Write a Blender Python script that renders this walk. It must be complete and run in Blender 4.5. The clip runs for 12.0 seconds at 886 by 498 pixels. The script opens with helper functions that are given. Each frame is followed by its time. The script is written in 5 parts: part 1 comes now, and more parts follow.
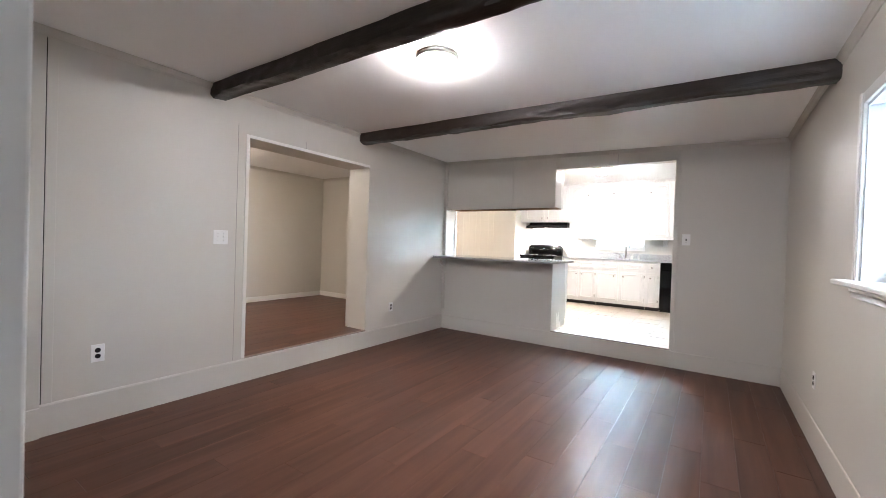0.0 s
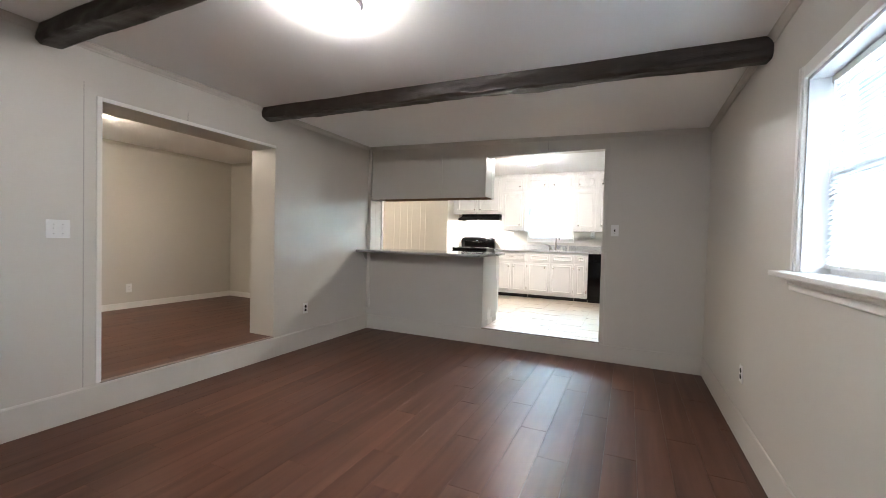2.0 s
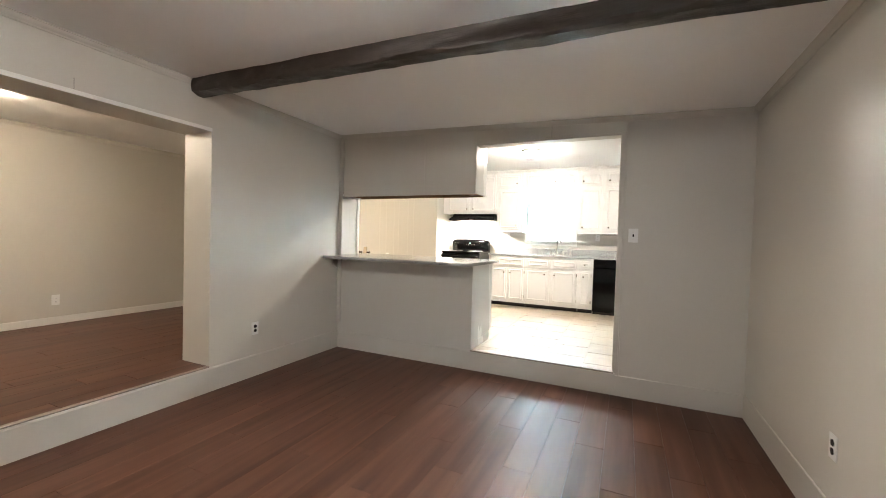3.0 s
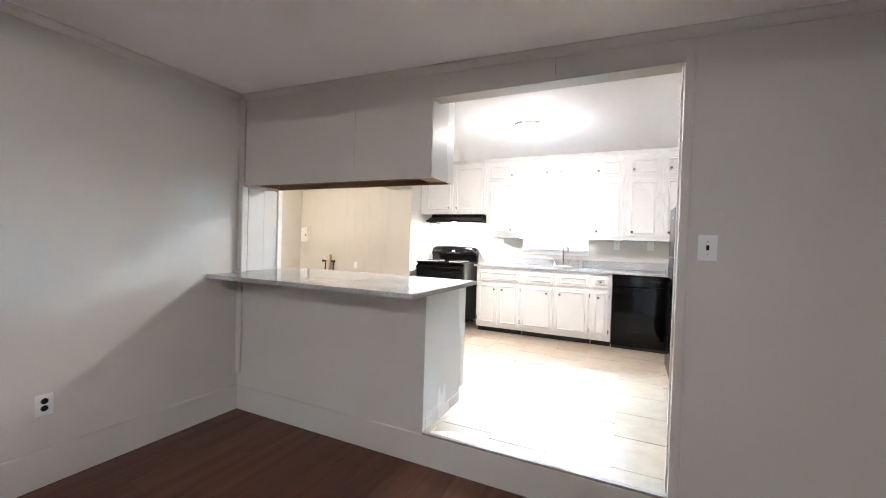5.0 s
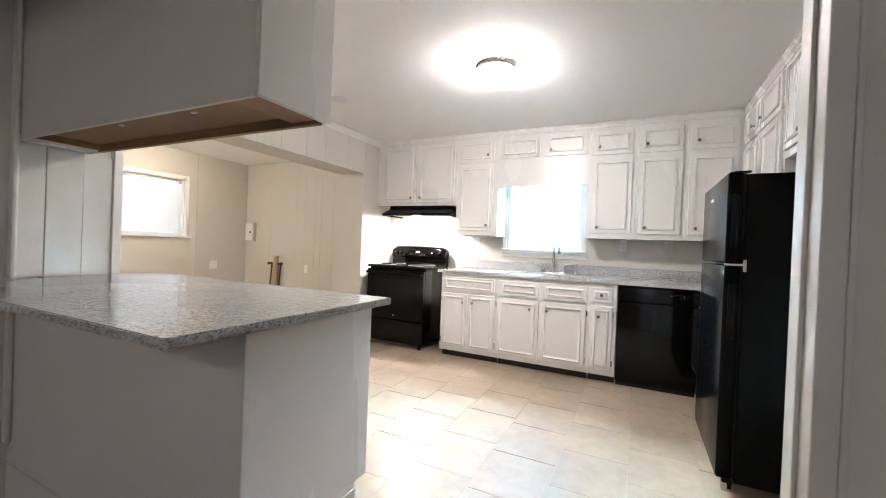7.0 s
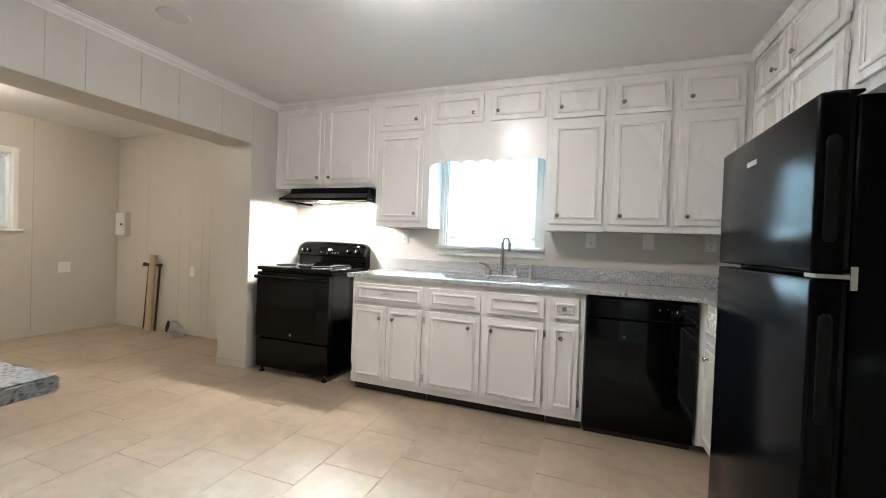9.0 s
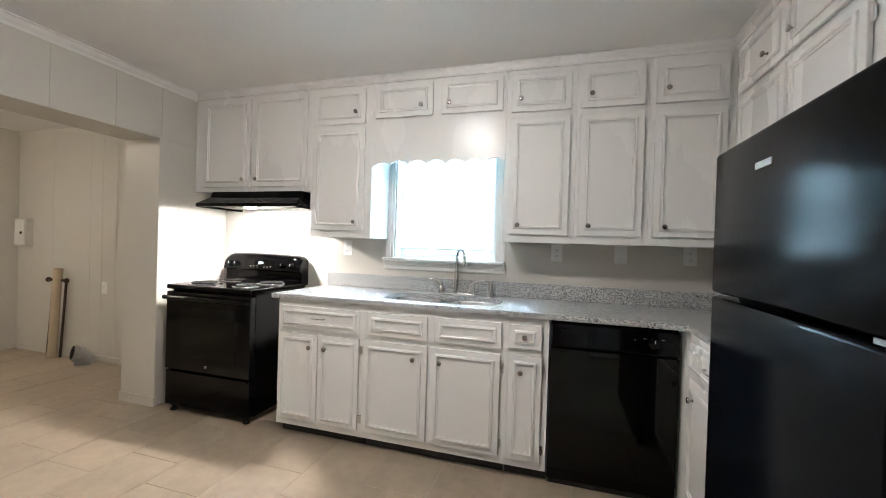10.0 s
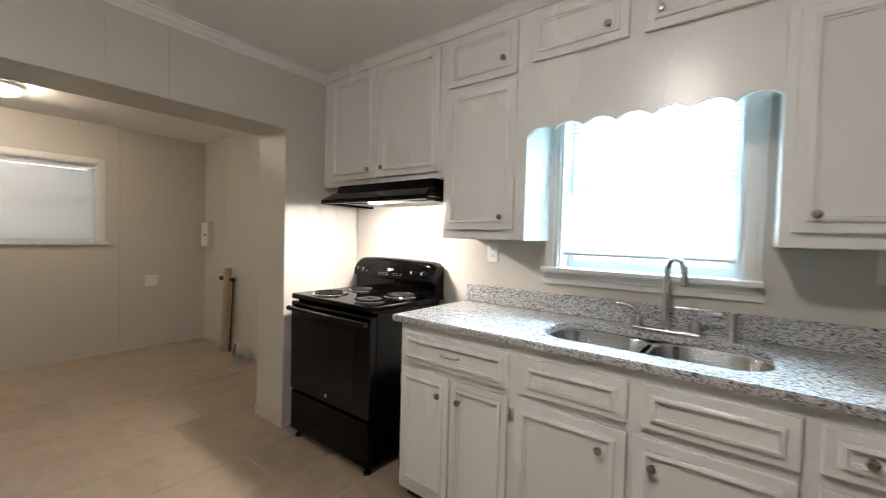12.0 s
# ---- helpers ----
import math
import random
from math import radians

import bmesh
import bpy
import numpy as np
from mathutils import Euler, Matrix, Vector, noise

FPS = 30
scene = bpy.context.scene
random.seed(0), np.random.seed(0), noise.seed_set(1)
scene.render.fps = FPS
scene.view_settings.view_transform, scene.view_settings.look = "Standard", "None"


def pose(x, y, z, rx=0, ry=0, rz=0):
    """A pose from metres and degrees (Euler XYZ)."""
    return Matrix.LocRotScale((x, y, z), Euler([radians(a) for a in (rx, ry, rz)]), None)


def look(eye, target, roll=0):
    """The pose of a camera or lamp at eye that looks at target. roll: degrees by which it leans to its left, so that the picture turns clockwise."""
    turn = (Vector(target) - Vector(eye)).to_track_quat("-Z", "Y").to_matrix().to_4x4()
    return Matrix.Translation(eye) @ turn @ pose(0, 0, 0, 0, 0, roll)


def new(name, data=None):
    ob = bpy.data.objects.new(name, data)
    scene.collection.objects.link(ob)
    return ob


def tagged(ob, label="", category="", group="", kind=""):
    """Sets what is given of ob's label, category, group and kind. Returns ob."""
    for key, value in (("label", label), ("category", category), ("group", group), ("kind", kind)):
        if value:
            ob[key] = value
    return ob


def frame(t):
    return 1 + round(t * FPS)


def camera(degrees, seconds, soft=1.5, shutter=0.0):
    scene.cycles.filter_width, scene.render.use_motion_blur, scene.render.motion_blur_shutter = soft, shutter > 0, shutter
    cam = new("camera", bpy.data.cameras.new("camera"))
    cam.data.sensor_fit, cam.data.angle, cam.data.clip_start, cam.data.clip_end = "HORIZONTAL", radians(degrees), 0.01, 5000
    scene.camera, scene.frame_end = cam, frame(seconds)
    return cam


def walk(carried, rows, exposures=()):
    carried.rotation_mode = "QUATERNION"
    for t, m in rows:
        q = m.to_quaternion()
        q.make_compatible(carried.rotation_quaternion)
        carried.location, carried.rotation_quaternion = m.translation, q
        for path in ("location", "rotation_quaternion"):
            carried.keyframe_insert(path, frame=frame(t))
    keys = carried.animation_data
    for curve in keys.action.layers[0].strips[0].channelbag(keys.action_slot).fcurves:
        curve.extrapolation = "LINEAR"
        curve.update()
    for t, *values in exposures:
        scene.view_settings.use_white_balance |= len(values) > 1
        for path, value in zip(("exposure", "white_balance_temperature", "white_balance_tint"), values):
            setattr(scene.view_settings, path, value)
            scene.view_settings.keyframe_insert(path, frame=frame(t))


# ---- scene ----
cam = camera(96.3, 12.0, 0.6, 0.25)
PATH = [
    (0, (0.519, 0.451, 1.302), (-0.602, 2.108, 1.277), 1.9),
    (0.5, (0.525, 0.382, 1.295), (-0.508, 2.095, 1.268), 2.0),
    (1, (0.498, 0.434, 1.289), (-0.483, 2.176, 1.253), 1.8),
    (1.5, (0.465, 0.595, 1.291), (-0.433, 2.382, 1.25), 1.8),
    (2, (0.425, 0.908, 1.295), (-0.422, 2.719, 1.246), 1.5),
    (2.5, (0.363, 1.309, 1.317), (-0.48, 3.122, 1.265), 1.6),
    (3, (0.226, 1.719, 1.362), (-0.609, 3.535, 1.309), 1.7),
    (5, (-0.04, 3.358, 1.427), (-0.898, 5.164, 1.39), 1.8),
    (5.5, (-0.097, 3.72, 1.415), (-0.963, 5.522, 1.384), 2.1),
    (6, (-0.112, 4.069, 1.417), (-0.981, 5.871, 1.389), 2.2),
    (6.5, (-0.1, 4.408, 1.411), (-0.972, 6.208, 1.388), 2.4),
    (7, (-0.106, 4.727, 1.382), (-0.98, 6.525, 1.365), 2.3),
    (9, (-0.233, 5.873, 1.394), (-0.924, 7.749, 1.362), 2.1),
    (9.5, (-0.252, 6.106, 1.462), (-0.865, 8.009, 1.443), 2.1),
    (10, (-0.192, 6.364, 1.478), (-0.764, 8.28, 1.461), 1.8),
    (10.5, (-0.207, 6.592, 1.487), (-0.777, 8.509, 1.463), 1.9),
    (11, (-0.326, 6.814, 1.511), (-0.947, 8.715, 1.477), 1.9),
    (11.5, (-0.467, 7.003, 1.508), (-1.328, 8.808, 1.461), 1.5),
    (12, (-0.624, 7.146, 1.519), (-1.847, 8.727, 1.46), 1.5),
]
EXPOSURES = [(0.0, 1.2, 6300, 17), (2.0, 0.82, 6500, 14), (2.5, 0.82, 6700, 13), (3.0, 1.05, 7000, 13), (5.0, 1.08, 6250, 17), (6.0, 0.76, 6350, 16.5), (7.0, 0.35, 6450, 16.5), (9.0, -0.1, 6450, 13), (10.5, -0.31, 6400, 13), (11.5, -0.57, 6600, 14.5), (12.0, -0.82, 6800, 15)]
walk(cam, [(t, look(eye, target, roll)) for t, eye, target, roll in PATH], EXPOSURES)

# ---- light and exposure ----
world = bpy.data.worlds.new("daylight")
scene.world = world
world.use_nodes = True
wn = world.node_tree.nodes
sky = wn.new("ShaderNodeTexSky")
sky.sky_type, sky.sun_disc = "NISHITA", False
sky.sun_elevation, sky.sun_rotation = radians(50), radians(200)
wn["Background"].inputs[1].default_value = 0.15
world.node_tree.links.new(sky.outputs[0], wn["Background"].inputs[0])
sun_data = bpy.data.lights.new("sun", "SUN")
sun_data.energy, sun_data.angle, sun_data.color = 1.5, radians(10), (1, 0.95, 0.88)
sun = new("sun", sun_data)
sun.matrix_world = look((0, 0, 8), (-2.0, 3.5, 3.0))

DEN_LAMP, KITCHEN_LAMP, LIVING_LAMP, DINING_LAMP, HOOD_LAMP, DAYLIGHT = 118, 232, 138, 168, 2000, 720

# ---- plan, in metres ----
XL, XR, YF, YB = -2.95, 1.13, 0.55, 5.585      # den: side walls, front and back wall
K, KL, KR, KB = 0.205, -3.08, 1.05, 9.21       # kitchen: floor, side walls, back wall
DEN_TOP, KIT_TOP, LIV_TOP, DIN_TOP = 2.53, 2.645, 2.50, 2.58
LX, DX = -5.88, -5.92                          # far walls of living and dining room
DOOR_L, DOOR_R, DOOR_TOP = -1.205, 0.166, 2.333  # opening from den to kitchen
ARCH0, ARCH1, ARCH_TOP, ARCH_T = 6.09, 8.59, 2.21, 0.34


def den_z(x, y):
    """Height of the den's sagging ceiling, lowest in the far corner by the window wall."""
    return 2.565 - max(0.0, 0.035 + 0.0195 * (y - 2.0)) * (x - XL) / (XR - XL)


CT = 1.13                                      # counter top
UF = 8.895                                     # front of the wall cabinets
BF = 8.58                                      # front of the base cabinets


# ---- material helpers ----
def mat(name, color, rough=0.5, metallic=0.0, var=0.08, scale=3.0, fine=60.0, bump=0.05, dist=0.002, stretch=(1, 1, 1), rand=0.0, spec=0.5, rvar=0.08, coat=0.0):
    m = bpy.data.materials.new(name)
    m.use_nodes = True
    nt = m.node_tree
    n, l = nt.nodes, nt.links
    b = n["Principled BSDF"]
    geo = n.new("ShaderNodeNewGeometry")
    mp = n.new("ShaderNodeMapping")
    mp.inputs["Scale"].default_value = stretch
    l.new(geo.outputs["Position"], mp.inputs[0])
    big, small = n.new("ShaderNodeTexNoise"), n.new("ShaderNodeTexNoise")
    big.inputs["Scale"].default_value, small.inputs["Scale"].default_value = scale, fine
    big.inputs["Detail"].default_value, small.inputs["Detail"].default_value = 5, 4
    l.new(mp.outputs[0], big.inputs[0])
    l.new(mp.outputs[0], small.inputs[0])
    add = n.new("ShaderNodeMath")
    add.operation = "MULTIPLY_ADD"
    add.inputs[1].default_value = 0.5
    l.new(small.outputs[0], add.inputs[0])
    half = n.new("ShaderNodeMath")
    half.operation = "MULTIPLY"
    half.inputs[1].default_value = 0.7
    l.new(big.outputs[0], half.inputs[0])
    l.new(half.outputs[0], add.inputs[2])
    fac = add.outputs[0]
    if rand:
        info = n.new("ShaderNodeObjectInfo")
        more = n.new("ShaderNodeMath")
        more.operation = "MULTIPLY_ADD"
        more.inputs[1].default_value = rand
        l.new(info.outputs["Random"], more.inputs[0])
        l.new(fac, more.inputs[2])
        less = n.new("ShaderNodeMath")
        less.operation = "SUBTRACT"
        less.inputs[1].default_value = rand / 2
        l.new(more.outputs[0], less.inputs[0])
        fac = less.outputs[0]
    ramp = n.new("ShaderNodeValToRGB")
    ramp.color_ramp.elements[0].position, ramp.color_ramp.elements[1].position = 0.3, 0.9
    c = Vector(color)
    ramp.color_ramp.elements[0].color = (*(c * (1 - var)), 1)
    ramp.color_ramp.elements[1].color = (*(min(v * (1 + var), 0.95) for v in c), 1)
    l.new(fac, ramp.inputs[0])
    l.new(ramp.outputs[0], b.inputs["Base Color"])
    rr = n.new("ShaderNodeMapRange")
    rr.inputs["To Min"].default_value, rr.inputs["To Max"].default_value = max(rough - rvar, 0.02), min(rough + rvar, 1)
    l.new(big.outputs[0], rr.inputs[0])
    l.new(rr.outputs[0], b.inputs["Roughness"])
    b.inputs["Metallic"].default_value = metallic
    b.inputs["Specular IOR Level"].default_value = spec
    b.inputs["Coat Weight"].default_value = coat
    b.inputs["Coat Roughness"].default_value = 0.08
    if bump:
        bp = n.new("ShaderNodeBump")
        bp.inputs["Strength"].default_value, bp.inputs["Distance"].default_value = bump, dist
        l.new(add.outputs[0], bp.inputs["Height"])
        l.new(bp.outputs[0], b.inputs["Normal"])
    return m


def glow(name, color, strength):
    m = bpy.data.materials.new(name)
    m.use_nodes = True
    b = m.node_tree.nodes["Principled BSDF"]
    b.inputs["Base Color"].default_value = (0.9, 0.9, 0.9, 1)
    b.inputs["Emission Color"].default_value = (*color, 1)
    b.inputs["Emission Strength"].default_value = strength
    return m


def plank_mat(name, dark, light, rough=0.3):
    """Vinyl plank with long grain, one tone to a board."""
    m = mat(name, dark, rough, var=0.0, scale=1.4, fine=9, stretch=(14, 0.9, 1), bump=0.0, dist=0.0005, rvar=0.03, spec=0.08)
    n, l = m.node_tree.nodes, m.node_tree.links
    geo = n.new("ShaderNodeNewGeometry")
    info = n.new("ShaderNodeObjectInfo")
    shift = n.new("ShaderNodeVectorMath")
    shift.operation = "MULTIPLY_ADD"
    shift.inputs[1].default_value = (37, 53, 11)
    l.new(info.outputs["Random"], shift.inputs[0])
    l.new(geo.outputs["Position"], shift.inputs[2])
    mp = n.new("ShaderNodeMapping")
    mp.inputs["Scale"].default_value = (5, 0.33, 1)
    l.new(shift.outputs[0], mp.inputs[0])
    grain, blot = n.new("ShaderNodeTexNoise"), n.new("ShaderNodeTexNoise")
    grain.inputs["Scale"].default_value, grain.inputs["Detail"].default_value = 2.4, 4
    grain.inputs["Distortion"].default_value = 0.25
    blot.inputs["Scale"].default_value = 0.9
    l.new(mp.outputs[0], grain.inputs[0])
    l.new(mp.outputs[0], blot.inputs[0])
    mix1 = n.new("ShaderNodeMath")
    mix1.operation = "MULTIPLY_ADD"
    mix1.inputs[1].default_value = 0.95
    l.new(grain.outputs[0], mix1.inputs[0])
    tone = n.new("ShaderNodeMath")
    tone.operation = "MULTIPLY_ADD"
    tone.inputs[1].default_value = 0.20
    l.new(info.outputs["Random"], tone.inputs[0])
    part2 = n.new("ShaderNodeMath")
    part2.operation = "MULTIPLY"
    part2.inputs[1].default_value = 0.35
    l.new(blot.outputs[0], part2.inputs[0])
    l.new(part2.outputs[0], tone.inputs[2])
    l.new(tone.outputs[0], mix1.inputs[2])
    ramp = n.new("ShaderNodeValToRGB")
    ramp.color_ramp.elements[0].position, ramp.color_ramp.elements[1].position = 0.46, 1.0
    ramp.color_ramp.elements[0].color, ramp.color_ramp.elements[1].color = (*dark, 1), (*light, 1)
    l.new(mix1.outputs[0], ramp.inputs[0])
    l.new(ramp.outputs[0], n["Principled BSDF"].inputs["Base Color"])
    return m


def granite_mat(name, size=250, tones=((0.07, 0.07, 0.075), (0.25, 0.25, 0.25), (0.43, 0.435, 0.43), (0.60, 0.605, 0.60))):
    """White-grey granite with black and grey crystals."""
    m = mat(name, (0.5, 0.5, 0.5), 0.08, var=0.0, bump=0.0, rvar=0.04)
    n, l = m.node_tree.nodes, m.node_tree.links
    geo = n.new("ShaderNodeNewGeometry")
    cells = n.new("ShaderNodeTexVoronoi")
    cells.inputs["Scale"].default_value = size
    warp = n.new("ShaderNodeTexNoise")
    warp.inputs["Scale"].default_value = 70
    jig = n.new("ShaderNodeVectorMath")
    jig.operation = "MULTIPLY_ADD"
    jig.inputs[1].default_value = (0.02, 0.02, 0.02)
    l.new(geo.outputs["Position"], warp.inputs[0])
    l.new(warp.outputs["Color"], jig.inputs[0])
    l.new(geo.outputs["Position"], jig.inputs[2])
    l.new(jig.outputs[0], cells.inputs[0])
    sep = n.new("ShaderNodeSeparateColor")
    l.new(cells.outputs["Color"], sep.inputs[0])
    ramp = n.new("ShaderNodeValToRGB")
    cr = ramp.color_ramp
    cr.interpolation = "CONSTANT"
    for i, (p, c) in enumerate(zip((0, 0.13, 0.34, 0.58), tones)):
        e = cr.elements[i] if i < 2 else cr.elements.new(p)
        e.position, e.color = p, (*c, 1)
    l.new(sep.outputs[0], ramp.inputs[0])
    l.new(ramp.outputs[0], n["Principled BSDF"].inputs["Base Color"])
    return m


def slat_mat(name, through_light=0.68):
    """White vinyl blind slats that let some daylight through."""
    m = bpy.data.materials.new(name)
    m.use_nodes = True
    n, l = m.node_tree.nodes, m.node_tree.links
    tr, mix = n.new("ShaderNodeBsdfTranslucent"), n.new("ShaderNodeMixShader")
    tr.inputs[0].default_value = (0.85, 0.9, 0.92, 1)
    n["Principled BSDF"].inputs["Base Color"].default_value = (0.8, 0.8, 0.79, 1)
    n["Principled BSDF"].inputs["Roughness"].default_value = 0.45
    mix.inputs[0].default_value = through_light
    l.new(n["Principled BSDF"].outputs[0], mix.inputs[1])
    l.new(tr.outputs[0], mix.inputs[2])
    l.new(mix.outputs[0], n["Material Output"].inputs[0])
    return m


WALL = mat("greige_wall_paint", (0.570, 0.545, 0.492), 0.42, var=0.035, scale=1.1, fine=180, bump=0.12, dist=0.0008, stretch=(1, 1, 0.35))
CEIL = mat("white_ceiling_paint", (0.86, 0.86, 0.85), 0.75, var=0.03, scale=0.8, fine=120, bump=0.15, dist=0.001)
TRIM = mat("white_trim_paint", (0.77, 0.76, 0.73), 0.35, var=0.03, scale=2, fine=90, bump=0.06, dist=0.0008)
CAB = mat("white_cabinet_enamel", (0.78, 0.775, 0.755), 0.27, var=0.010, scale=3, fine=60, stretch=(1, 1, 0.25), bump=0.03, dist=0.0006)
PLANK = plank_mat("red_brown_vinyl_plank", (0.054, 0.0242, 0.0160), (0.126, 0.0590, 0.0395), 0.29)
JOINT = mat("dark_floor_joint", (0.055, 0.031, 0.022), 0.7, bump=0)
TILE = mat("sand_ceramic_tile", (0.375, 0.303, 0.225), 0.33, var=0.20, scale=3.4, fine=17, bump=0.03, dist=0.001, rand=0.16, rvar=0.05, spec=0.45)
GROUT = mat("pale_grout", (0.43, 0.37, 0.295), 0.85, var=0.12, fine=200)
GRANITE = granite_mat("speckled_granite", 230, ((0.065, 0.065, 0.07), (0.235, 0.235, 0.235), (0.42, 0.425, 0.42), (0.62, 0.625, 0.62)))
GRANITE_BAR = granite_mat("pale_speckled_granite", 210, ((0.13, 0.13, 0.135), (0.26, 0.26, 0.26), (0.37, 0.37, 0.365), (0.45, 0.45, 0.445)))
BLACK = mat("black_gloss_enamel", (0.0013, 0.0012, 0.0013), 0.10, var=0.15, bump=0.0, rvar=0.03, spec=0.16)
BLACKG = mat("black_oven_glass", (0.0015, 0.0014, 0.0013), 0.05, var=0.1, bump=0.0, rvar=0.02, spec=0.20)
BLACKM = mat("black_textured_steel", (0.0012, 0.0012, 0.0016), 0.16, var=0.2, scale=48, fine=150, bump=0.40, dist=0.0012, rvar=0.05, spec=0.07)
DARK = mat("dark_rubber", (0.008, 0.008, 0.008), 0.7, bump=0.0, spec=0.2)
STEEL = mat("brushed_stainless", (0.55, 0.55, 0.54), 0.24, metallic=1, var=0.06, scale=3, fine=200, stretch=(1, 12, 12), bump=0.03)
NICKEL = mat("brushed_nickel", (0.55, 0.53, 0.50), 0.28, metallic=1, var=0.06, bump=0)
KNOB_METAL = mat("satin_nickel", (0.36, 0.34, 0.315), 0.26, metallic=1, var=0.06, bump=0)
CHROME = mat("chrome", (0.75, 0.75, 0.76), 0.08, metallic=1, var=0.02, bump=0, rvar=0.03)
BEAM = mat("dark_stained_beam", (0.023, 0.0155, 0.0115), 0.42, var=0.65, scale=2.5, fine=30, stretch=(0.35, 4, 4), bump=0.5, dist=0.006, rvar=0.15)
RAW = mat("raw_plywood", (0.215, 0.125, 0.058), 0.6, var=0.25, scale=4, fine=30, stretch=(0.4, 5, 5), bump=0.1)
RAW_RED = mat("reddish_raw_wood", (0.30, 0.165, 0.095), 0.6, var=0.2, scale=4, fine=30, stretch=(5, 0.4, 5), bump=0.1)
COVER = mat("pale_grey_cover_paint", (0.76, 0.77, 0.78), 0.5, var=0.04, bump=0.02)
PLASTIC = mat("white_plastic", (0.78, 0.78, 0.76), 0.3, var=0.02, bump=0)
SLOT = mat("dark_slot", (0.006, 0.006, 0.006), 0.6, bump=0, spec=0.15)
BLIND = slat_mat("white_vinyl_slat")
BLIND_THICK = slat_mat("thick_white_vinyl_slat", 0.38)
SASH = mat("white_vinyl_sash", (0.75, 0.76, 0.77), 0.35, var=0.02, bump=0.02)
TAN = mat("tan_pipe", (0.50, 0.40, 0.27), 0.55, var=0.15, scale=5, fine=60)
RUST = mat("dark_iron_pipe", (0.07, 0.045, 0.032), 0.55, metallic=0.6, var=0.4, scale=12, fine=90, bump=0.2)
FOIL = mat("crumpled_foil", (0.58, 0.58, 0.575), 0.36, metallic=0.75, var=0.12, scale=25, fine=120, bump=0.15, dist=0.002, rvar=0)
# near-black for the toe recesses; on the dishwasher it stands for shade
TOE_DARK = mat("dark_toe_kick", (0.022, 0.018, 0.015), 0.8, var=0.5, scale=8, fine=60, bump=0.3)
DEN_GLOW = glow("den_diffuser", (1.0, 0.965, 0.93), DEN_LAMP)
KIT_GLOW = glow("kitchen_diffuser", (1.0, 0.965, 0.92), KITCHEN_LAMP)
LIV_GLOW = glow("living_diffuser", (1.0, 0.87, 0.69), LIVING_LAMP)
DIN_GLOW = glow("dining_diffuser", (1.0, 0.88, 0.71), DINING_LAMP)
HOOD_GLOW = glow("hood_bulb", (1.0, 0.96, 0.90), HOOD_LAMP)
DIGIT = glow("clock_digit", (0.55, 0.85, 1.0), 2.5)
GLASS = bpy.data.materials.new("window_glass")
GLASS.use_nodes = True
gb = GLASS.node_tree.nodes["Principled BSDF"]
gb.inputs["Transmission Weight"].default_value, gb.inputs["Roughness"].default_value, gb.inputs["IOR"].default_value = 1.0, 0.0, 1.45
GRASS = mat("lawn", (0.06, 0.09, 0.03), 0.9, var=0.4, scale=0.6, fine=9, bump=0.3, dist=0.03)


# ---- mesh helpers ----
def box(bm, x0, y0, z0, x1, y1, z1, bevel=0.0, seg=2):
    made = bmesh.ops.create_cube(bm, size=1, matrix=Matrix.Translation(((x0 + x1) / 2, (y0 + y1) / 2, (z0 + z1) / 2)) @ Matrix.Diagonal((abs(x1 - x0), abs(y1 - y0), abs(z1 - z0), 1)))
    if bevel:
        edges = list({e for v in made["verts"] for e in v.link_edges})
        bmesh.ops.bevel(bm, geom=edges, offset=bevel, segments=seg, affect="EDGES", profile=0.5)
    return bm


def boxes(*rows, bevel=0.0):
    bm = bmesh.new()
    for r in rows:
        box(bm, *r, bevel=bevel)
    return bm


def lathe(bm, profile, m=None, n=24):
    """Turns (radius, height) pairs round z."""
    m = m or Matrix()
    rings = []
    for r, h in profile:
        rings.append([bm.verts.new(m @ Vector((r * math.cos(a), r * math.sin(a), h))) for a in (2 * math.pi * i / n for i in range(n))])
    for a, b in zip(rings, rings[1:]):
        for i in range(n):
            bm.faces.new((a[i], a[(i + 1) % n], b[(i + 1) % n], b[i]))
    if profile[0][0] > 1e-6:
        bm.faces.new(rings[0][::-1])
    if profile[-1][0] > 1e-6:
        bm.faces.new(rings[-1])
    return bm


def tube(bm, points, r, n=12):
    """A round bar along the points; r may be a list."""
    pts = [Vector(p) for p in points]
    rs = r if isinstance(r, (list, tuple)) else [r] * len(pts)
    side = None
    rings = []
    for i, p in enumerate(pts):
        d = (pts[min(i + 1, len(pts) - 1)] - pts[max(i - 1, 0)]).normalized()
        if side is None:
            side = d.orthogonal().normalized()
        side = (side - d * side.dot(d)).normalized()
        up = d.cross(side)
        rings.append([bm.verts.new(p + rs[i] * (side * math.cos(a) + up * math.sin(a))) for a in (2 * math.pi * k / n for k in range(n))])
    for a, b in zip(rings, rings[1:]):
        for i in range(n):
            bm.faces.new((a[i], a[(i + 1) % n], b[(i + 1) % n], b[i]))
    bm.faces.new(rings[0][::-1])
    bm.faces.new(rings[-1])
    return bm


def sweep(bm, profile, start, end, out):
    """A moulding: profile points (out from the wall, up) swept from start to end."""
    s, e, o = Vector(start), Vector(end), Vector(out)
    a = [bm.verts.new(s + o * u + Vector((0, 0, v))) for u, v in profile]
    b = [bm.verts.new(e + o * u + Vector((0, 0, v))) for u, v in profile]
    k = len(profile)
    for i in range(k):
        bm.faces.new((a[i], a[(i + 1) % k], b[(i + 1) % k], b[i]))
    bm.faces.new(a[::-1])
    bm.faces.new(b)
    return bm


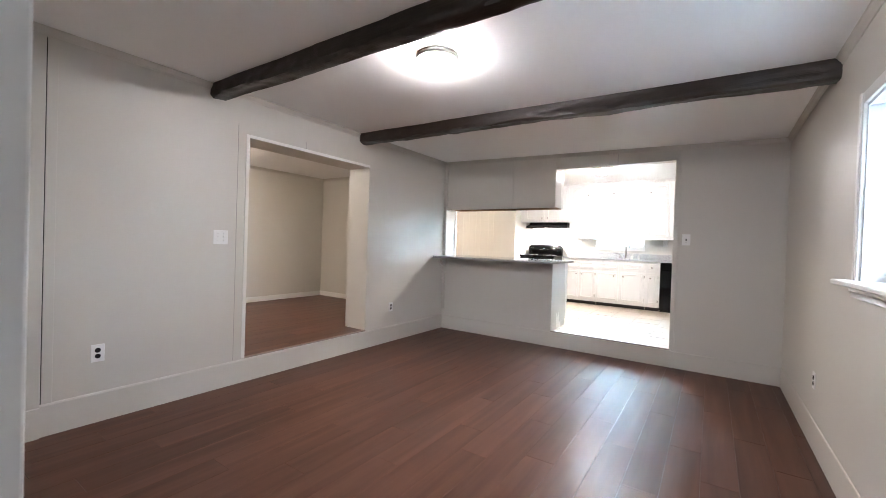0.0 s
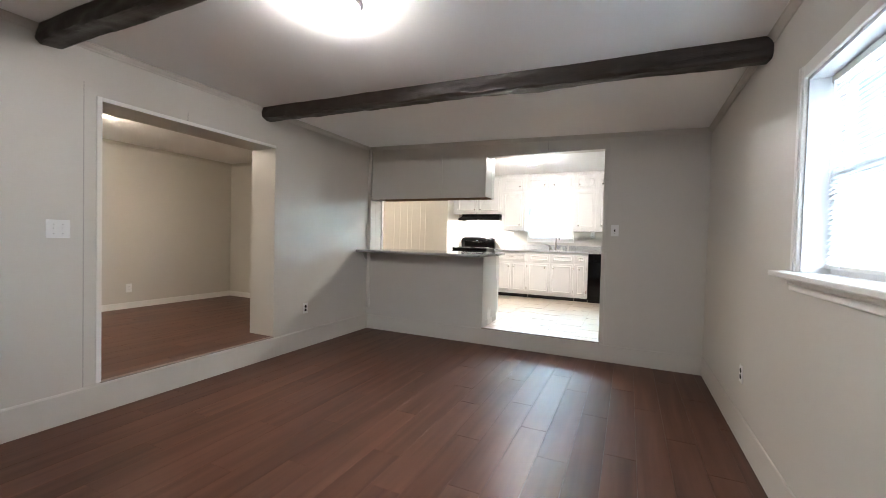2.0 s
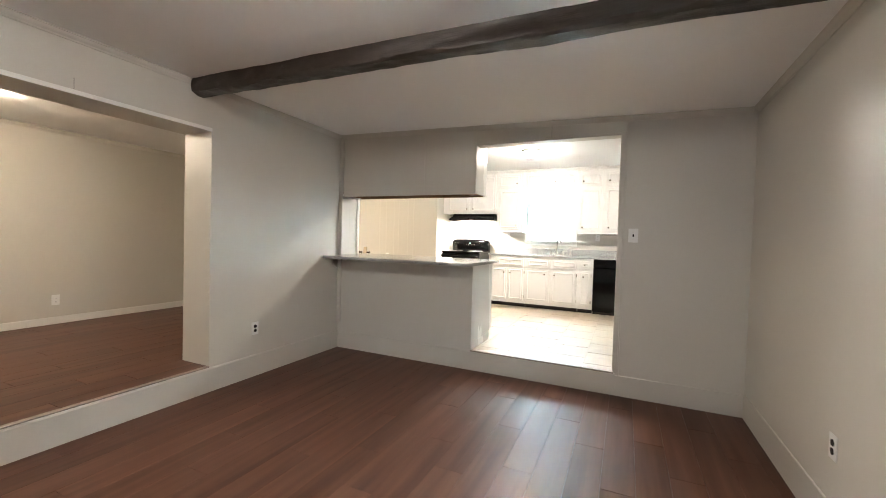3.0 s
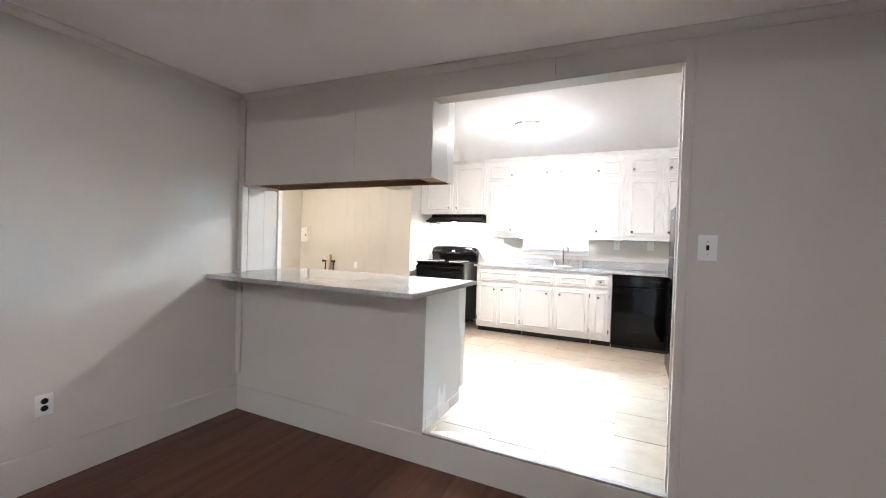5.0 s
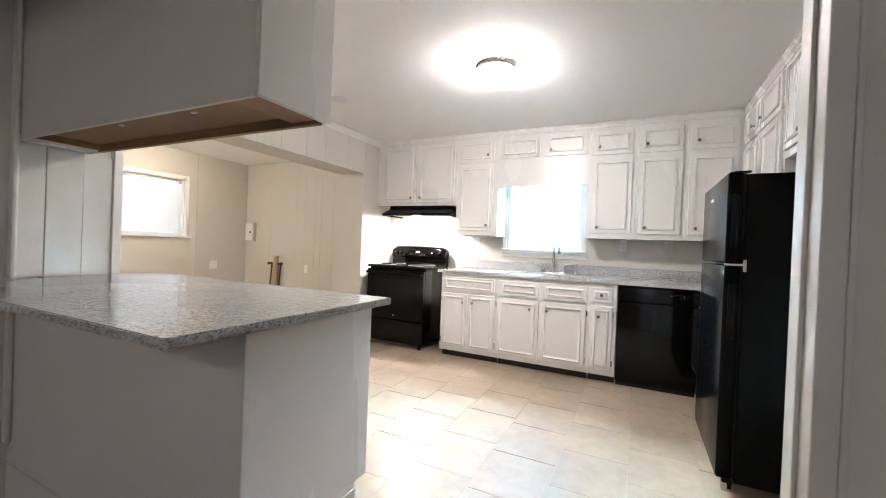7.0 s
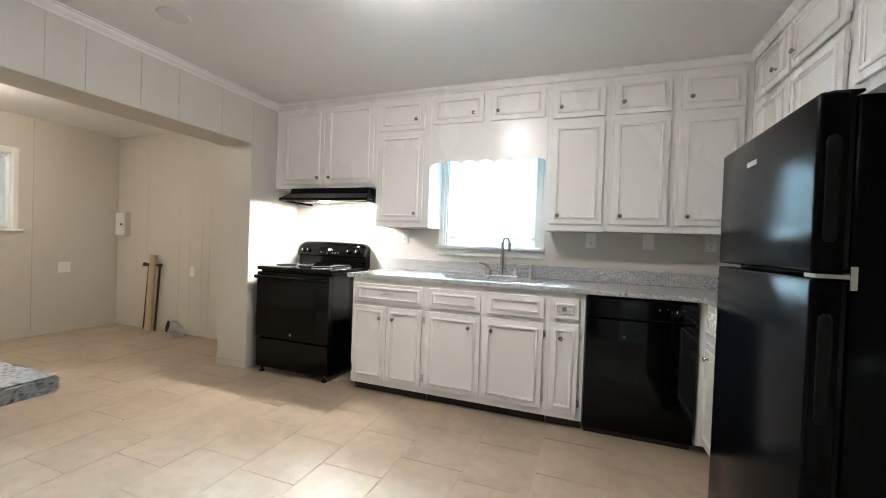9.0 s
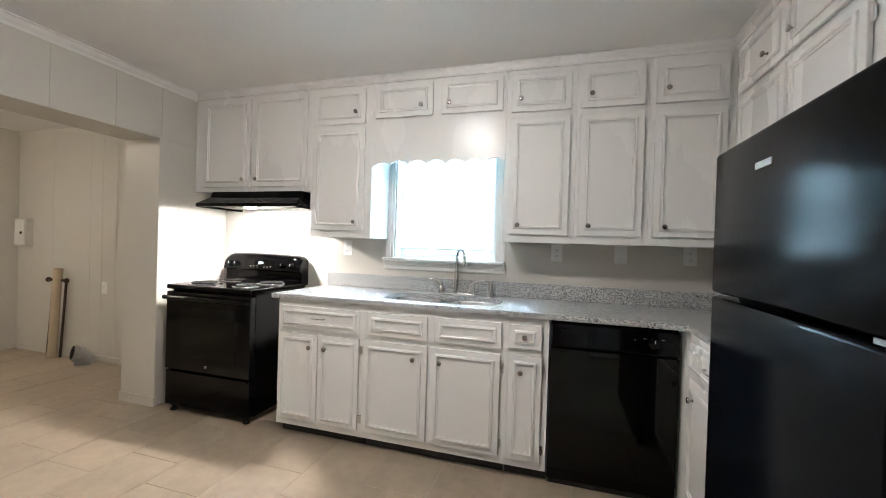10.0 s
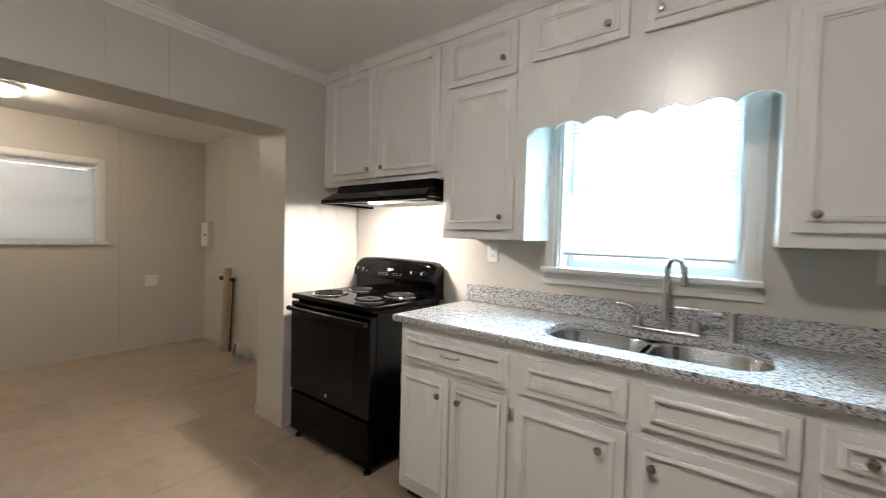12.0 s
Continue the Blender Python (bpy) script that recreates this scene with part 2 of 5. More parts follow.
def mesh(name, bm, material, smooth=False):
    bmesh.ops.recalc_face_normals(bm, faces=bm.faces)
    me = bpy.data.meshes.new(name)
    bm.to_mesh(me)
    bm.free()
    me.materials.append(material)
    if smooth:
        me.polygons.foreach_set("use_smooth", [True] * len(me.polygons))
        me.set_sharp_from_angle(angle=radians(40))
    return me


def part(name, bm, material, parent, label="", smooth=False):
    ob = new(name, mesh(name, bm, material, smooth))
    ob.parent = parent
    if parent and parent.type == "MESH":
        ob.matrix_parent_inverse = Matrix()
    return tagged(ob, label)


def thing(name, label, category, group="", at=(0, 0, 0)):
    ob = new(name)
    ob.empty_display_size = 0.1
    ob.location = at
    return tagged(ob, label, category, group)


def solo(name, bm, material, label, category, group="", kind="", smooth=False):
    return tagged(new(name, mesh(name, bm, material, smooth)), label, category, group, kind)


def fixed(name, bm, material, label, category, smooth=False):
    return solo(name, bm, material, label, category, "", "structure", smooth)


def wall_mesh(axis, a0, a1, u0, u1, z0, z1, holes=()):
    """A wall between a0 and a1 across its thickness, running u0 to u1, with holes (u0, u1, z0, z1) cut right through."""
    us = sorted({u0, u1, *(v for h in holes for v in h[:2] if u0 < v < u1)})
    zs = sorted({z0, z1, *(v for h in holes for v in h[2:] if z0 < v < z1)})
    solid = {}
    for i in range(len(us) - 1):
        for j in range(len(zs) - 1):
            cu, cz = (us[i] + us[i + 1]) / 2, (zs[j] + zs[j + 1]) / 2
            solid[i, j] = not any(h[0] < cu < h[1] and h[2] < cz < h[3] for h in holes)
    bm = bmesh.new()
    cache = {}

    def v(i, j, k):
        if (i, j, k) not in cache:
            a = (a0, a1)[k]
            cache[i, j, k] = bm.verts.new((us[i], a, zs[j]) if axis == "y" else (a, us[i], zs[j]))
        return cache[i, j, k]

    for (i, j), s in solid.items():
        if not s:
            continue
        for k in (0, 1):
            bm.faces.new((v(i, j, k), v(i + 1, j, k), v(i + 1, j + 1, k), v(i, j + 1, k)))
        for di, dj, e in ((-1, 0, ((i, j), (i, j + 1))), (1, 0, ((i + 1, j), (i + 1, j + 1))), (0, -1, ((i, j), (i + 1, j))), (0, 1, ((i, j + 1), (i + 1, j + 1)))):
            if not solid.get((i + di, j + dj), False):
                (p, q), (r, s2) = e
                bm.faces.new((v(p, q, 0), v(r, s2, 0), v(r, s2, 1), v(p, q, 1)))
    return bm


# ---- den ----
TOP = 2.80
LO0, LO1, LO_Z0, LO_Z1 = 2.42, 3.935, 0.215, 2.20     # opening to the living room
WN0, WN1, WNZ0, WNZ1 = 2.33, 3.22, 1.175, 2.06          # den window
fixed("wall_den_west", wall_mesh("x", XL - 0.35, XL, YF, YB, -0.1, TOP, [(LO0, LO1, LO_Z0, LO_Z1)]), WALL, "greige painted panelled wall with a wide cased opening", "wall")
fixed("wall_den_north", wall_mesh("y", YB, YB + 0.115, XL, XR, -0.1, TOP, [(DOOR_L, DOOR_R, K, DOOR_TOP), (XL - 0.1, DOOR_L, 1.092, 2.47)]), WALL, "greige wall with a doorway and a serving hatch to the kitchen", "wall")
fixed("wall_den_east", wall_mesh("x", XR, XR + 0.16, -2.0, YB + 0.115, -0.1, TOP, [(WN0, WN1, WNZ0, WNZ1)]), WALL, "greige painted wall with a window", "wall")
fixed("wall_den_south", wall_mesh("y", YF - 0.12, YF - 0.024, XL - 0.35, XR, -0.1, TOP, [(0.048, 0.92, 0.0, 2.06)]), WALL, "greige wall with the doorway where the walk begins", "wall")
def sagged(bm, base=DEN_TOP):
    """Lowers what was built against a level ceiling onto the sagging one."""
    for v in bm.verts:
        v.co.z += den_z(v.co.x, v.co.y) - base
    return bm


bm = bmesh.new()
bmesh.ops.create_grid(bm, x_segments=12, y_segments=20, size=0.5, matrix=Matrix.Translation(((XL + XR) / 2, (YB - 1.98) / 2, DEN_TOP)) @ Matrix.Diagonal((XR - XL + 0.04, YB + 2.02, 1, 1)))
ext = bmesh.ops.extrude_face_region(bm, geom=bm.faces[:])
bmesh.ops.translate(bm, vec=(0, 0, 0.1), verts=[g for g in ext["geom"] if isinstance(g, bmesh.types.BMVert)])
bmesh.ops.recalc_face_normals(bm, faces=bm.faces)
fixed("ceiling_den", sagged(bm), CEIL, "flat white painted ceiling of the den", "ceiling")
den_floor = fixed("floor_den", boxes((XL - 0.05, -2.0, -0.1, XR + 0.05, YB + 0.05, -0.004)), JOINT, "red-brown wood-look vinyl plank floor", "floor")
# unseen wall; its opening is added to let the hall glow through
fixed("wall_hall_south", wall_mesh("y", -2.1, -2.0, XL, XR + 0.16, -0.1, TOP, [(-0.1, 0.85, 0.0, 2.05)]), WALL, "plain greige wall closing the hall", "wall")
fixed("wall_hall_west", boxes((-0.6, -2.0, -0.1, -0.5, YF - 0.12, TOP)), WALL, "plain greige wall closing the hall", "wall")

# door frame where the walk begins
fixed("trim_entry_jamb", boxes((0.030, YF - 0.135, 0.0, 0.064, YF - 0.021, 2.05), bevel=0.003), TRIM, "white painted door jamb beside the entry", "trim")
fixed("trim_entry_jamb", boxes((0.905, YF - 0.135, 0.0, 0.935, YF + 0.004, 2.05), (0.92, YF - 0.024, 0.0, 0.99, YF - 0.010, 2.12), (0.048, YF - 0.024, 2.05, 0.92, YF - 0.010, 2.12), bevel=0.003), TRIM, "white painted door jamb beside the entry", "trim")

# skirting boards
BH = 0.205
SK = [(0, 0), (0.014, 0), (0.014, BH - 0.012), (0.009, BH), (0, BH)]
fixed("baseboard_den_west", sweep(sweep(bmesh.new(), SK, (XL, 1.10, 0), (XL, YB, 0), (1, 0, 0)), [(0, 0), (0.03, 0), (0.03, 0.19), (0, 0.19)], (XL, YF, 0), (XL, 1.10, 0), (1, 0, 0)), WALL, "tall greige painted skirting board", "baseboard")
fixed("baseboard_den_north", sweep(sweep(bmesh.new(), [(0, 0), (0.006, 0), (0.006, 0.19), (0.002, 0.196), (0, 0.196)], (XL + 0.014, YB, 0), (DOOR_R + 0.012, YB, 0), (0, -1, 0)), [(0, 0), (0.005, 0), (0.005, 0.18), (0, 0.184)], (DOOR_R + 0.016, YB, 0), (XR, YB, 0), (0, -1, 0)), WALL, "tall greige painted skirting board", "baseboard")
fixed("baseboard_den_east", sweep(bmesh.new(), [(0, 0), (0.006, 0), (0.006, 0.19), (0.002, 0.196), (0, 0.196)], (XR, YF, 0), (XR, YB - 0.006, 0), (-1, 0, 0)), WALL, "tall greige painted skirting board", "baseboard")

# corner board with a dark gap beside it on the west wall
fixed("trim_corner_board", boxes((XL, YF, 0.19, XL + 0.012, 1.103, DEN_TOP - 0.02), (XL, 1.109, 0.205, XL + 0.006, 1.16, DEN_TOP - 0.02), bevel=0.002), WALL, "greige board with an open gap beside it", "trim")
fixed("trim_gap", boxes((XL, 1.103, 0.19, XL + 0.002, 1.109, DEN_TOP - 0.02)), SLOT, "dark open gap between wall boards", "trim")

# crown mouldings
CR = [(0, -0.045), (0.006, -0.045), (0.010, -0.034), (0.020, -0.022), (0.028, -0.008), (0.034, -0.006), (0.034, 0), (0, 0)]
CR_FLAT = [(0, -0.05), (0.008, -0.05), (0.010, -0.01), (0.014, 0), (0, 0)]
fixed("trim_crown_west", sagged(sweep(bmesh.new(), CR, (XL, YF, DEN_TOP), (XL, YB, DEN_TOP), (1, 0, 0))), WALL, "narrow painted crown moulding", "trim")
fixed("trim_crown_east", sagged(sweep(bmesh.new(), CR, (XR, YF, DEN_TOP), (XR, YB, DEN_TOP), (-1, 0, 0))), WALL, "narrow painted crown moulding", "trim")
fixed("trim_crown_north", sagged(sweep(bmesh.new(), CR, (XL + 0.034, YB, DEN_TOP), (XR - 0.034, YB, DEN_TOP), (0, -1, 0))), WALL, "narrow painted trim under the ceiling", "trim")

# edging of the openings
fixed("trim_living_opening", boxes((XL, LO0 - 0.028, LO_Z0, XL + 0.008, LO0 + 0.004, LO_Z1 + 0.025), (XL, LO0 + 0.004, LO_Z1 - 0.004, XL + 0.008, LO1, LO_Z1 + 0.025), bevel=0.002), TRIM, "thin painted edging of the opening", "trim")
fixed("trim_step_edge", boxes((XL - 0.028, LO0, LO_Z0 - 0.006, XL + 0.012, LO1, LO_Z0 + 0.005), bevel=0.003), mat("worn_step_edge", (0.26, 0.21, 0.18), 0.6, var=0.3, scale=9), "worn grey-brown edge of the step", "trim")
fixed("trim_kitchen_doorway", boxes((DOOR_R - 0.004, YB - 0.010, K, DOOR_R + 0.032, YB + 0.118, DOOR_TOP + 0.02), (DOOR_R - 0.012, YB + 0.04, K, DOOR_R - 0.004, YB + 0.075, DOOR_TOP - 0.008), (DOOR_R + 0.034, YB - 0.006, 0.0, DOOR_R + 0.045, YB, 2.45), bevel=0.002), WALL, "thin painted edging of the kitchen doorway", "trim")
fixed("trim_doorway_head", boxes((DOOR_L + 0.001, YB - 0.004, DOOR_TOP - 0.008, DOOR_R - 0.004, YB + 0.118, DOOR_TOP + 0.012), bevel=0.002), WALL, "painted head of the kitchen doorway", "trim")
fixed("trim_kitchen_threshold", boxes((DOOR_L, YB - 0.006, K - 0.012, DOOR_R, YB + 0.02, K + 0.003), bevel=0.002), mat("worn_threshold", (0.30, 0.26, 0.22), 0.5, var=0.3, scale=15), "worn edge strip at the kitchen step", "trim")
# panel seams on the den walls
for (x, z0, z1) in ((-0.45, 2.36, 2.455),):
    fixed("trim_wall_seam", boxes((x - 0.002, YB - 0.0015, z0, x + 0.002, YB + 0.001, z1)), mat("seam_shadow", (0.33, 0.31, 0.28), 0.8, bump=0), "thin open seam between wall panels", "trim")
fixed("trim_wall_seam", boxes((XL - 0.001, 2.32, 0.21, XL + 0.0015, 2.323, 2.3), (XL - 0.001, 3.02, 2.23, XL + 0.0015, 3.023, 2.3)), bpy.data.materials["seam_shadow"], "thin open seam between wall panels", "trim")

fixed("trim_corner_quarter", boxes((XL, YB - 0.024, 0.30, XL + 0.055, YB, 1.09), (XL, YB - 0.024, 1.128, XL + 0.055, YB, 2.53), bevel=0.010), WALL, "rounded painted corner strip ending above the skirting", "trim")

# beams
def beam(y0, y1, seed):
    bm = bmesh.new()
    n, k = 190, 6
    rings = []
    h = 0.112
    for i in range(n + 1):
        x = XL + 0.002 + (XR - XL - 0.004) * i / n
        ring = []
        section = [(y0, DEN_TOP + 0.01)] + [(y0, DEN_TOP - h * j / k) for j in range(1, k)] + [(y0 + (y1 - y0) * j / k, DEN_TOP - h) for j in range(k + 1)] + [(y1, DEN_TOP - h * (k - j) / k) for j in range(1, k)] + [(y1, DEN_TOP + 0.01)]
        for (y, z) in section:
            w = noise.noise(Vector((x * 2.2 + seed, y * 9, z * 9))) * 0.020 + noise.noise(Vector((x * 9 + seed, y * 25, z * 25))) * 0.009 + noise.noise(Vector((x * 24 + seed, y * 60, z * 60))) * 0.004
            low = 1.0 if z < DEN_TOP - h * 0.9 else 0.0
            corner = 0.008 if low and (abs(y - y0) < 1e-4 or abs(y - y1) < 1e-4) else 0
            dip = 0.010 * noise.noise(Vector((x * 1.3 + seed * 2, 3, 0)))
            ys = w + (corner if abs(y - y0) < 1e-4 else -corner if abs(y - y1) < 1e-4 else 0)
            if low and abs(y - y1) < 1e-4:
                wane = max(0.0, noise.noise(Vector((x * 2.6 + seed * 3, 7, 1)))) * 0.055
                ys, w = ys - wane, w + wane * 0.35
            zz = z + (w + dip + corner) * (1 if z < DEN_TOP else 0) * (0.3 + 0.7 * low)
            ring.append(bm.verts.new((x, y + ys * (1 if z < DEN_TOP else 0.2), zz)))
        rings.append(ring)
    for a, b in zip(rings, rings[1:]):
        for j in range(len(a) - 1):
            bm.faces.new((a[j], a[j + 1], b[j + 1], b[j]))
        bm.faces.new((a[-1], a[0], b[0], b[-1]))
    bm.faces.new(rings[0])
    bm.faces.new(rings[-1][::-1])
    sagged(bm)
    return solo("ceiling_beam", bm, BEAM, "dark-stained rough-hewn wooden beam across the ceiling", "ceiling beam", "ceiling beams", smooth=True)


beam(2.085, 2.215, 4.0)
beam(3.745, 3.885, 11.0)


# ceiling lights
def ceiling_light(x, y, top, glow_mat, r=0.125, group="flush ceiling lights", deep=0.068, lean=0.0):
    t = thing("ceiling_light", "round flush ceiling light with a white glowing dome and metal rim", "ceiling light", group)
    t.matrix_world = pose(x, y, top, 0, lean, 0)
    part("rim", lathe(bmesh.new(), [(r - 0.01, 0), (r + 0.016, 0), (r + 0.018, -0.006), (r + 0.012, -0.010), (r - 0.01, -0.010)], n=40), NICKEL, t, "brushed nickel rim", True)
    part("base", lathe(bmesh.new(), [(r - 0.01, -0.010), (r + 0.008, -0.010), (r + 0.002, -0.030), (r - 0.02, -0.031)], n=40), PLASTIC, t, "unlit white base ring", True)
    dome = [(r - 0.010, -0.030), (r - 0.006, -0.045), (r - 0.010, -deep + 0.012)] + [((r - 0.012) * math.cos(a), -deep + 0.012 - 0.040 * math.sin(a)) for a in (i * math.pi / 10 for i in range(1, 5))] + [(0, -deep - 0.028)]
    part("diffuser", lathe(bmesh.new(), dome, n=24), glow_mat, t, "glowing white dome", True)
    return t


ceiling_light(-1.025, 2.59, den_z(-1.025, 2.59), DEN_GLOW, lean=0.65)
ceiling_light(-1.03, 7.36, KIT_TOP, KIT_GLOW)
ceiling_light(-4.62, 3.02, LIV_TOP, LIV_GLOW)
ceiling_light(-5.06, 7.46, DIN_TOP, DIN_GLOW)


# windows: built facing +y out of the room, then turned
def window(name, m, w, h, depth, casing=0.06, label="", sill_out=0.09, apron=True, ear=0.045):
    """Origin at the bottom centre of the hole, on the room's face of the wall; y goes out through the wall."""
    t = tagged(new(name), label, "window", "", "structure")
    t.matrix_world = m
    hw = w / 2
    bm = bmesh.new()
    if casing:
        for x0, x1 in ((-hw - casing, -hw), (hw, hw + casing)):
            box(bm, x0, -0.016, 0, x1, 0, h + casing, 0.004)
            box(bm, x0 + 0.008, -0.022, 0, x1 - 0.022, -0.014, h + casing, 0.003)
        box(bm, -hw, -0.016, h, hw, 0, h + casing, 0.004)
        part("window_casing", bm, TRIM, t, "white painted casing")
    bm = boxes((-hw - 0.001, 0, 0, -hw + 0.012, depth, h), (hw - 0.012, 0, 0, hw + 0.001, depth, h), (-hw, 0, h - 0.012, hw, depth, h + 0.001), (-hw, 0, -0.001, hw, depth, 0.012))
    part("window_frame", bm, SASH, t, "white reveal lining")
    if sill_out:
        part("window_sill", boxes((-hw - casing - ear, -sill_out, -0.012, hw + casing + ear, 0.02, 0.014), bevel=0.006), TRIM, t, "white painted sill")
        if apron:
            part("window_apron", boxes((-hw - casing - 0.01, -0.018, -0.075, hw + casing + 0.01, 0, -0.012), (-hw - casing, -0.030, -0.045, hw + casing, -0.016, -0.012), bevel=0.004), TRIM, t)
    y = depth - 0.035
    for k, (z0, z1, dy) in enumerate(((0.012, h / 2 + 0.018, -0.012), (h / 2 - 0.018, h - 0.012, 0.012))):
        s = part("sash", boxes((-hw + 0.012, y + dy - 0.012, z0, -hw + 0.052, y + dy + 0.012, z1), (hw - 0.052, y + dy - 0.012, z0, hw - 0.012, y + dy + 0.012, z1), (-hw + 0.052, y + dy - 0.012, z0, hw - 0.052, y + dy + 0.012, z0 + 0.04), (-hw + 0.052, y + dy - 0.012, z1 - 0.04, hw - 0.052, y + dy + 0.012, z1)), SASH, t, "white vinyl sash")
        g = part("pane", boxes((-hw + 0.05, y + dy - 0.002, z0 + 0.038, hw - 0.05, y + dy + 0.002, z1 - 0.038)), GLASS, s, "clear glass pane")
        g.visible_shadow = False
    return t


def blind(m, w, h, tilt=60, label="white horizontal mini blind, lowered and nearly closed", drop=0.03, slats=BLIND):
    t = thing("window_blind", label, "blind", "window blinds")
    t.matrix_world = m
    part("headrail", boxes((-w / 2, -0.014, h - 0.03, w / 2, 0.014, h), bevel=0.002), PLASTIC, t)
    step = 0.0215
    count = int((h - 0.05 - drop) / step)
    bm = bmesh.new()
    box(bm, -w / 2, -0.012, -0.0004, w / 2, 0.012, 0.0004)
    me = mesh("slat", bm, slats)
    for i in range(count):
        ob = new("slat", me)
        ob.parent = t
        ob.matrix_basis = pose(0, 0, drop + 0.02 + step * i, tilt + random.uniform(-1.5, 1.5), random.uniform(-0.12, 0.12), 0)
    part("bottom_rail", boxes((-w / 2, -0.011, drop - 0.008, w / 2, 0.011, drop + 0.008), bevel=0.003), PLASTIC, t)
    for x in (-w * 0.32, w * 0.32):
        part("cord", boxes((x - 0.001, -0.013, drop, x + 0.001, -0.011, h - 0.02)), PLASTIC, t)
    part("wand", tube(bmesh.new(), [(-w * 0.44, -0.022, h - 0.03), (-w * 0.44, -0.024, h * 0.45)], 0.004, 8), PLASTIC, t, "clear tilt wand")
    return t


den_win_m = pose(XR, (WN0 + WN1) / 2, WNZ0, 0, 0, -90)
window("window_den", den_win_m, WN1 - WN0, WNZ1 - WNZ0, 0.16, label="white-cased den window with daylight behind a blind")
blind(den_win_m @ pose(0, 0.085, 0.014), WN1 - WN0 - 0.05, WNZ1 - WNZ0 - 0.03, 50)


chip = thing("sill_bracket", "dark rusty bracket at the broken end of the window sill", "bracket")
part("plate", boxes((XR - 0.014, WN0 - 0.115, WNZ0 - 0.085, XR - 0.001, WN0 - 0.085, WNZ0 + 0.012), bevel=0.002), RUST, chip)
part("arm", boxes((XR - 0.075, WN0 - 0.112, WNZ0 - 0.040, XR - 0.014, WN0 - 0.107, WNZ0 - 0.012), bevel=0.001), RUST, chip)


# switches and sockets: built facing -y
def plate(m, w, h, label, category="outlet", kind="socket", dark=True, group="wall plates"):
    t = thing("wall_socket" if kind == "socket" else "light_switch", label, category, group)
    t.matrix_world = m
    part("cover_plate", boxes((-w / 2, -0.006, -h / 2, w / 2, 0, h / 2), bevel=0.0025), PLASTIC, t)
    if kind == "socket":
        for z in (-0.020, 0.020):
            bm = lathe(bmesh.new(), [(0.0, 0.0), (0.0165, 0.0), (0.0165, 0.002), (0.0, 0.002)][1:3], pose(0, -0.006, z, 90), 16)
            part("receptacle", bm, SLOT if dark else PLASTIC, t, "dark receptacle face" if dark else "")
            if not dark:
                part("slot", boxes((-0.007, -0.0088, z - 0.004, -0.005, -0.0078, z + 0.006), (0.005, -0.0088, z - 0.004, 0.007, -0.0078, z + 0.006), (-0.002, -0.0088, z - 0.010, 0.002, -0.0078, z - 0.006)), SLOT, t, "dark slots")
    else:
        for x in ([0] if w < 0.1 else [-0.023, 0.023]):
            part("toggle_opening", boxes((x - 0.006, -0.0072, -0.012, x + 0.006, -0.0058, 0.012)), SLOT if dark else PLASTIC, t)
            part("toggle", boxes((x - 0.004, -0.018, 0.000, x + 0.004, -0.006, 0.009), bevel=0.001), SLOT if dark else PLASTIC, t)
        for x in ([0] if w < 0.1 else [-0.023, 0.023]):
            for z in (-0.03, 0.03):
                part("screw", lathe(bmesh.new(), [(0.003, 0), (0.0025, 0.001)], pose(x, -0.006, z, 90), 8), NICKEL, t)
    return t


WEST, EAST = 90, -90
plate(pose(XL, 1.385, 0.475, 0, 0, WEST), 0.075, 0.12, "white wall socket with dark receptacles above the skirting")
plate(pose(XL, 4.392, 0.455, 0, 0, WEST), 0.075, 0.12, "white wall socket with dark receptacles above the skirting")
plate(pose(XL, 2.188, 1.297, 0, 0, WEST), 0.122, 0.12, "white double toggle switch on the greige wall", "light switch", "switch", False)
plate(pose(0.283, YB, 1.437, 0, 0, 0), 0.078, 0.122, "white single switch plate with a dark toggle", "light switch", "switch", True)
plate(pose(XR, 4.115, 0.457, 0, 0, EAST), 0.072, 0.115, "white wall socket with dark receptacles above the skirting")

# ---- living room ----
fixed("wall_living_west", boxes((LX - 0.1, 0.4, -0.1, LX, YB + 0.15, TOP)), WALL, "plain warm-lit greige wall", "wall")
fixed("wall_living_north", boxes((LX, YB + 0.03, -0.1, XL - 0.35, YB + 0.15, TOP)), WALL, "plain greige wall of the living room", "wall")
fixed("wall_living_south", boxes((LX - 0.1, 0.4, -0.1, XL - 0.35, 0.5, TOP)), WALL, "plain greige wall of the living room", "wall")
fixed("ceiling_living", boxes((LX, 0.5, LIV_TOP, XL - 0.348, YB + 0.04, LIV_TOP + 0.1)), CEIL, "flat white ceiling of the living room", "ceiling")
liv_floor = fixed("floor_living", boxes((LX - 0.02, 0.45, 0.05, XL - 0.352, YB + 0.05, LO_Z0 - 0.004)), JOINT, "red-brown wood-look vinyl plank floor", "floor")
SK2 = [(0, 0), (0.014, 0), (0.014, 0.075), (0.008, 0.085), (0, 0.085)]
fixed("baseboard_living", sweep(sweep(bmesh.new(), SK2, (LX, 0.5, LO_Z0), (LX, YB + 0.03, LO_Z0), (1, 0, 0)), SK2, (LX + 0.014, YB + 0.03, LO_Z0), (XL - 0.35, YB + 0.03, LO_Z0), (0, -1, 0)), TRIM, "low pale skirting board", "baseboard")
fixed("trim_crown_living", sweep(sweep(bmesh.new(), CR, (LX, 0.5, LIV_TOP), (LX, YB + 0.03, LIV_TOP), (1, 0, 0)), CR, (LX + 0.034, YB + 0.03, LIV_TOP), (XL - 0.35, YB + 0.03, LIV_TOP), (0, -1, 0)), WALL, "narrow painted crown moulding", "trim")
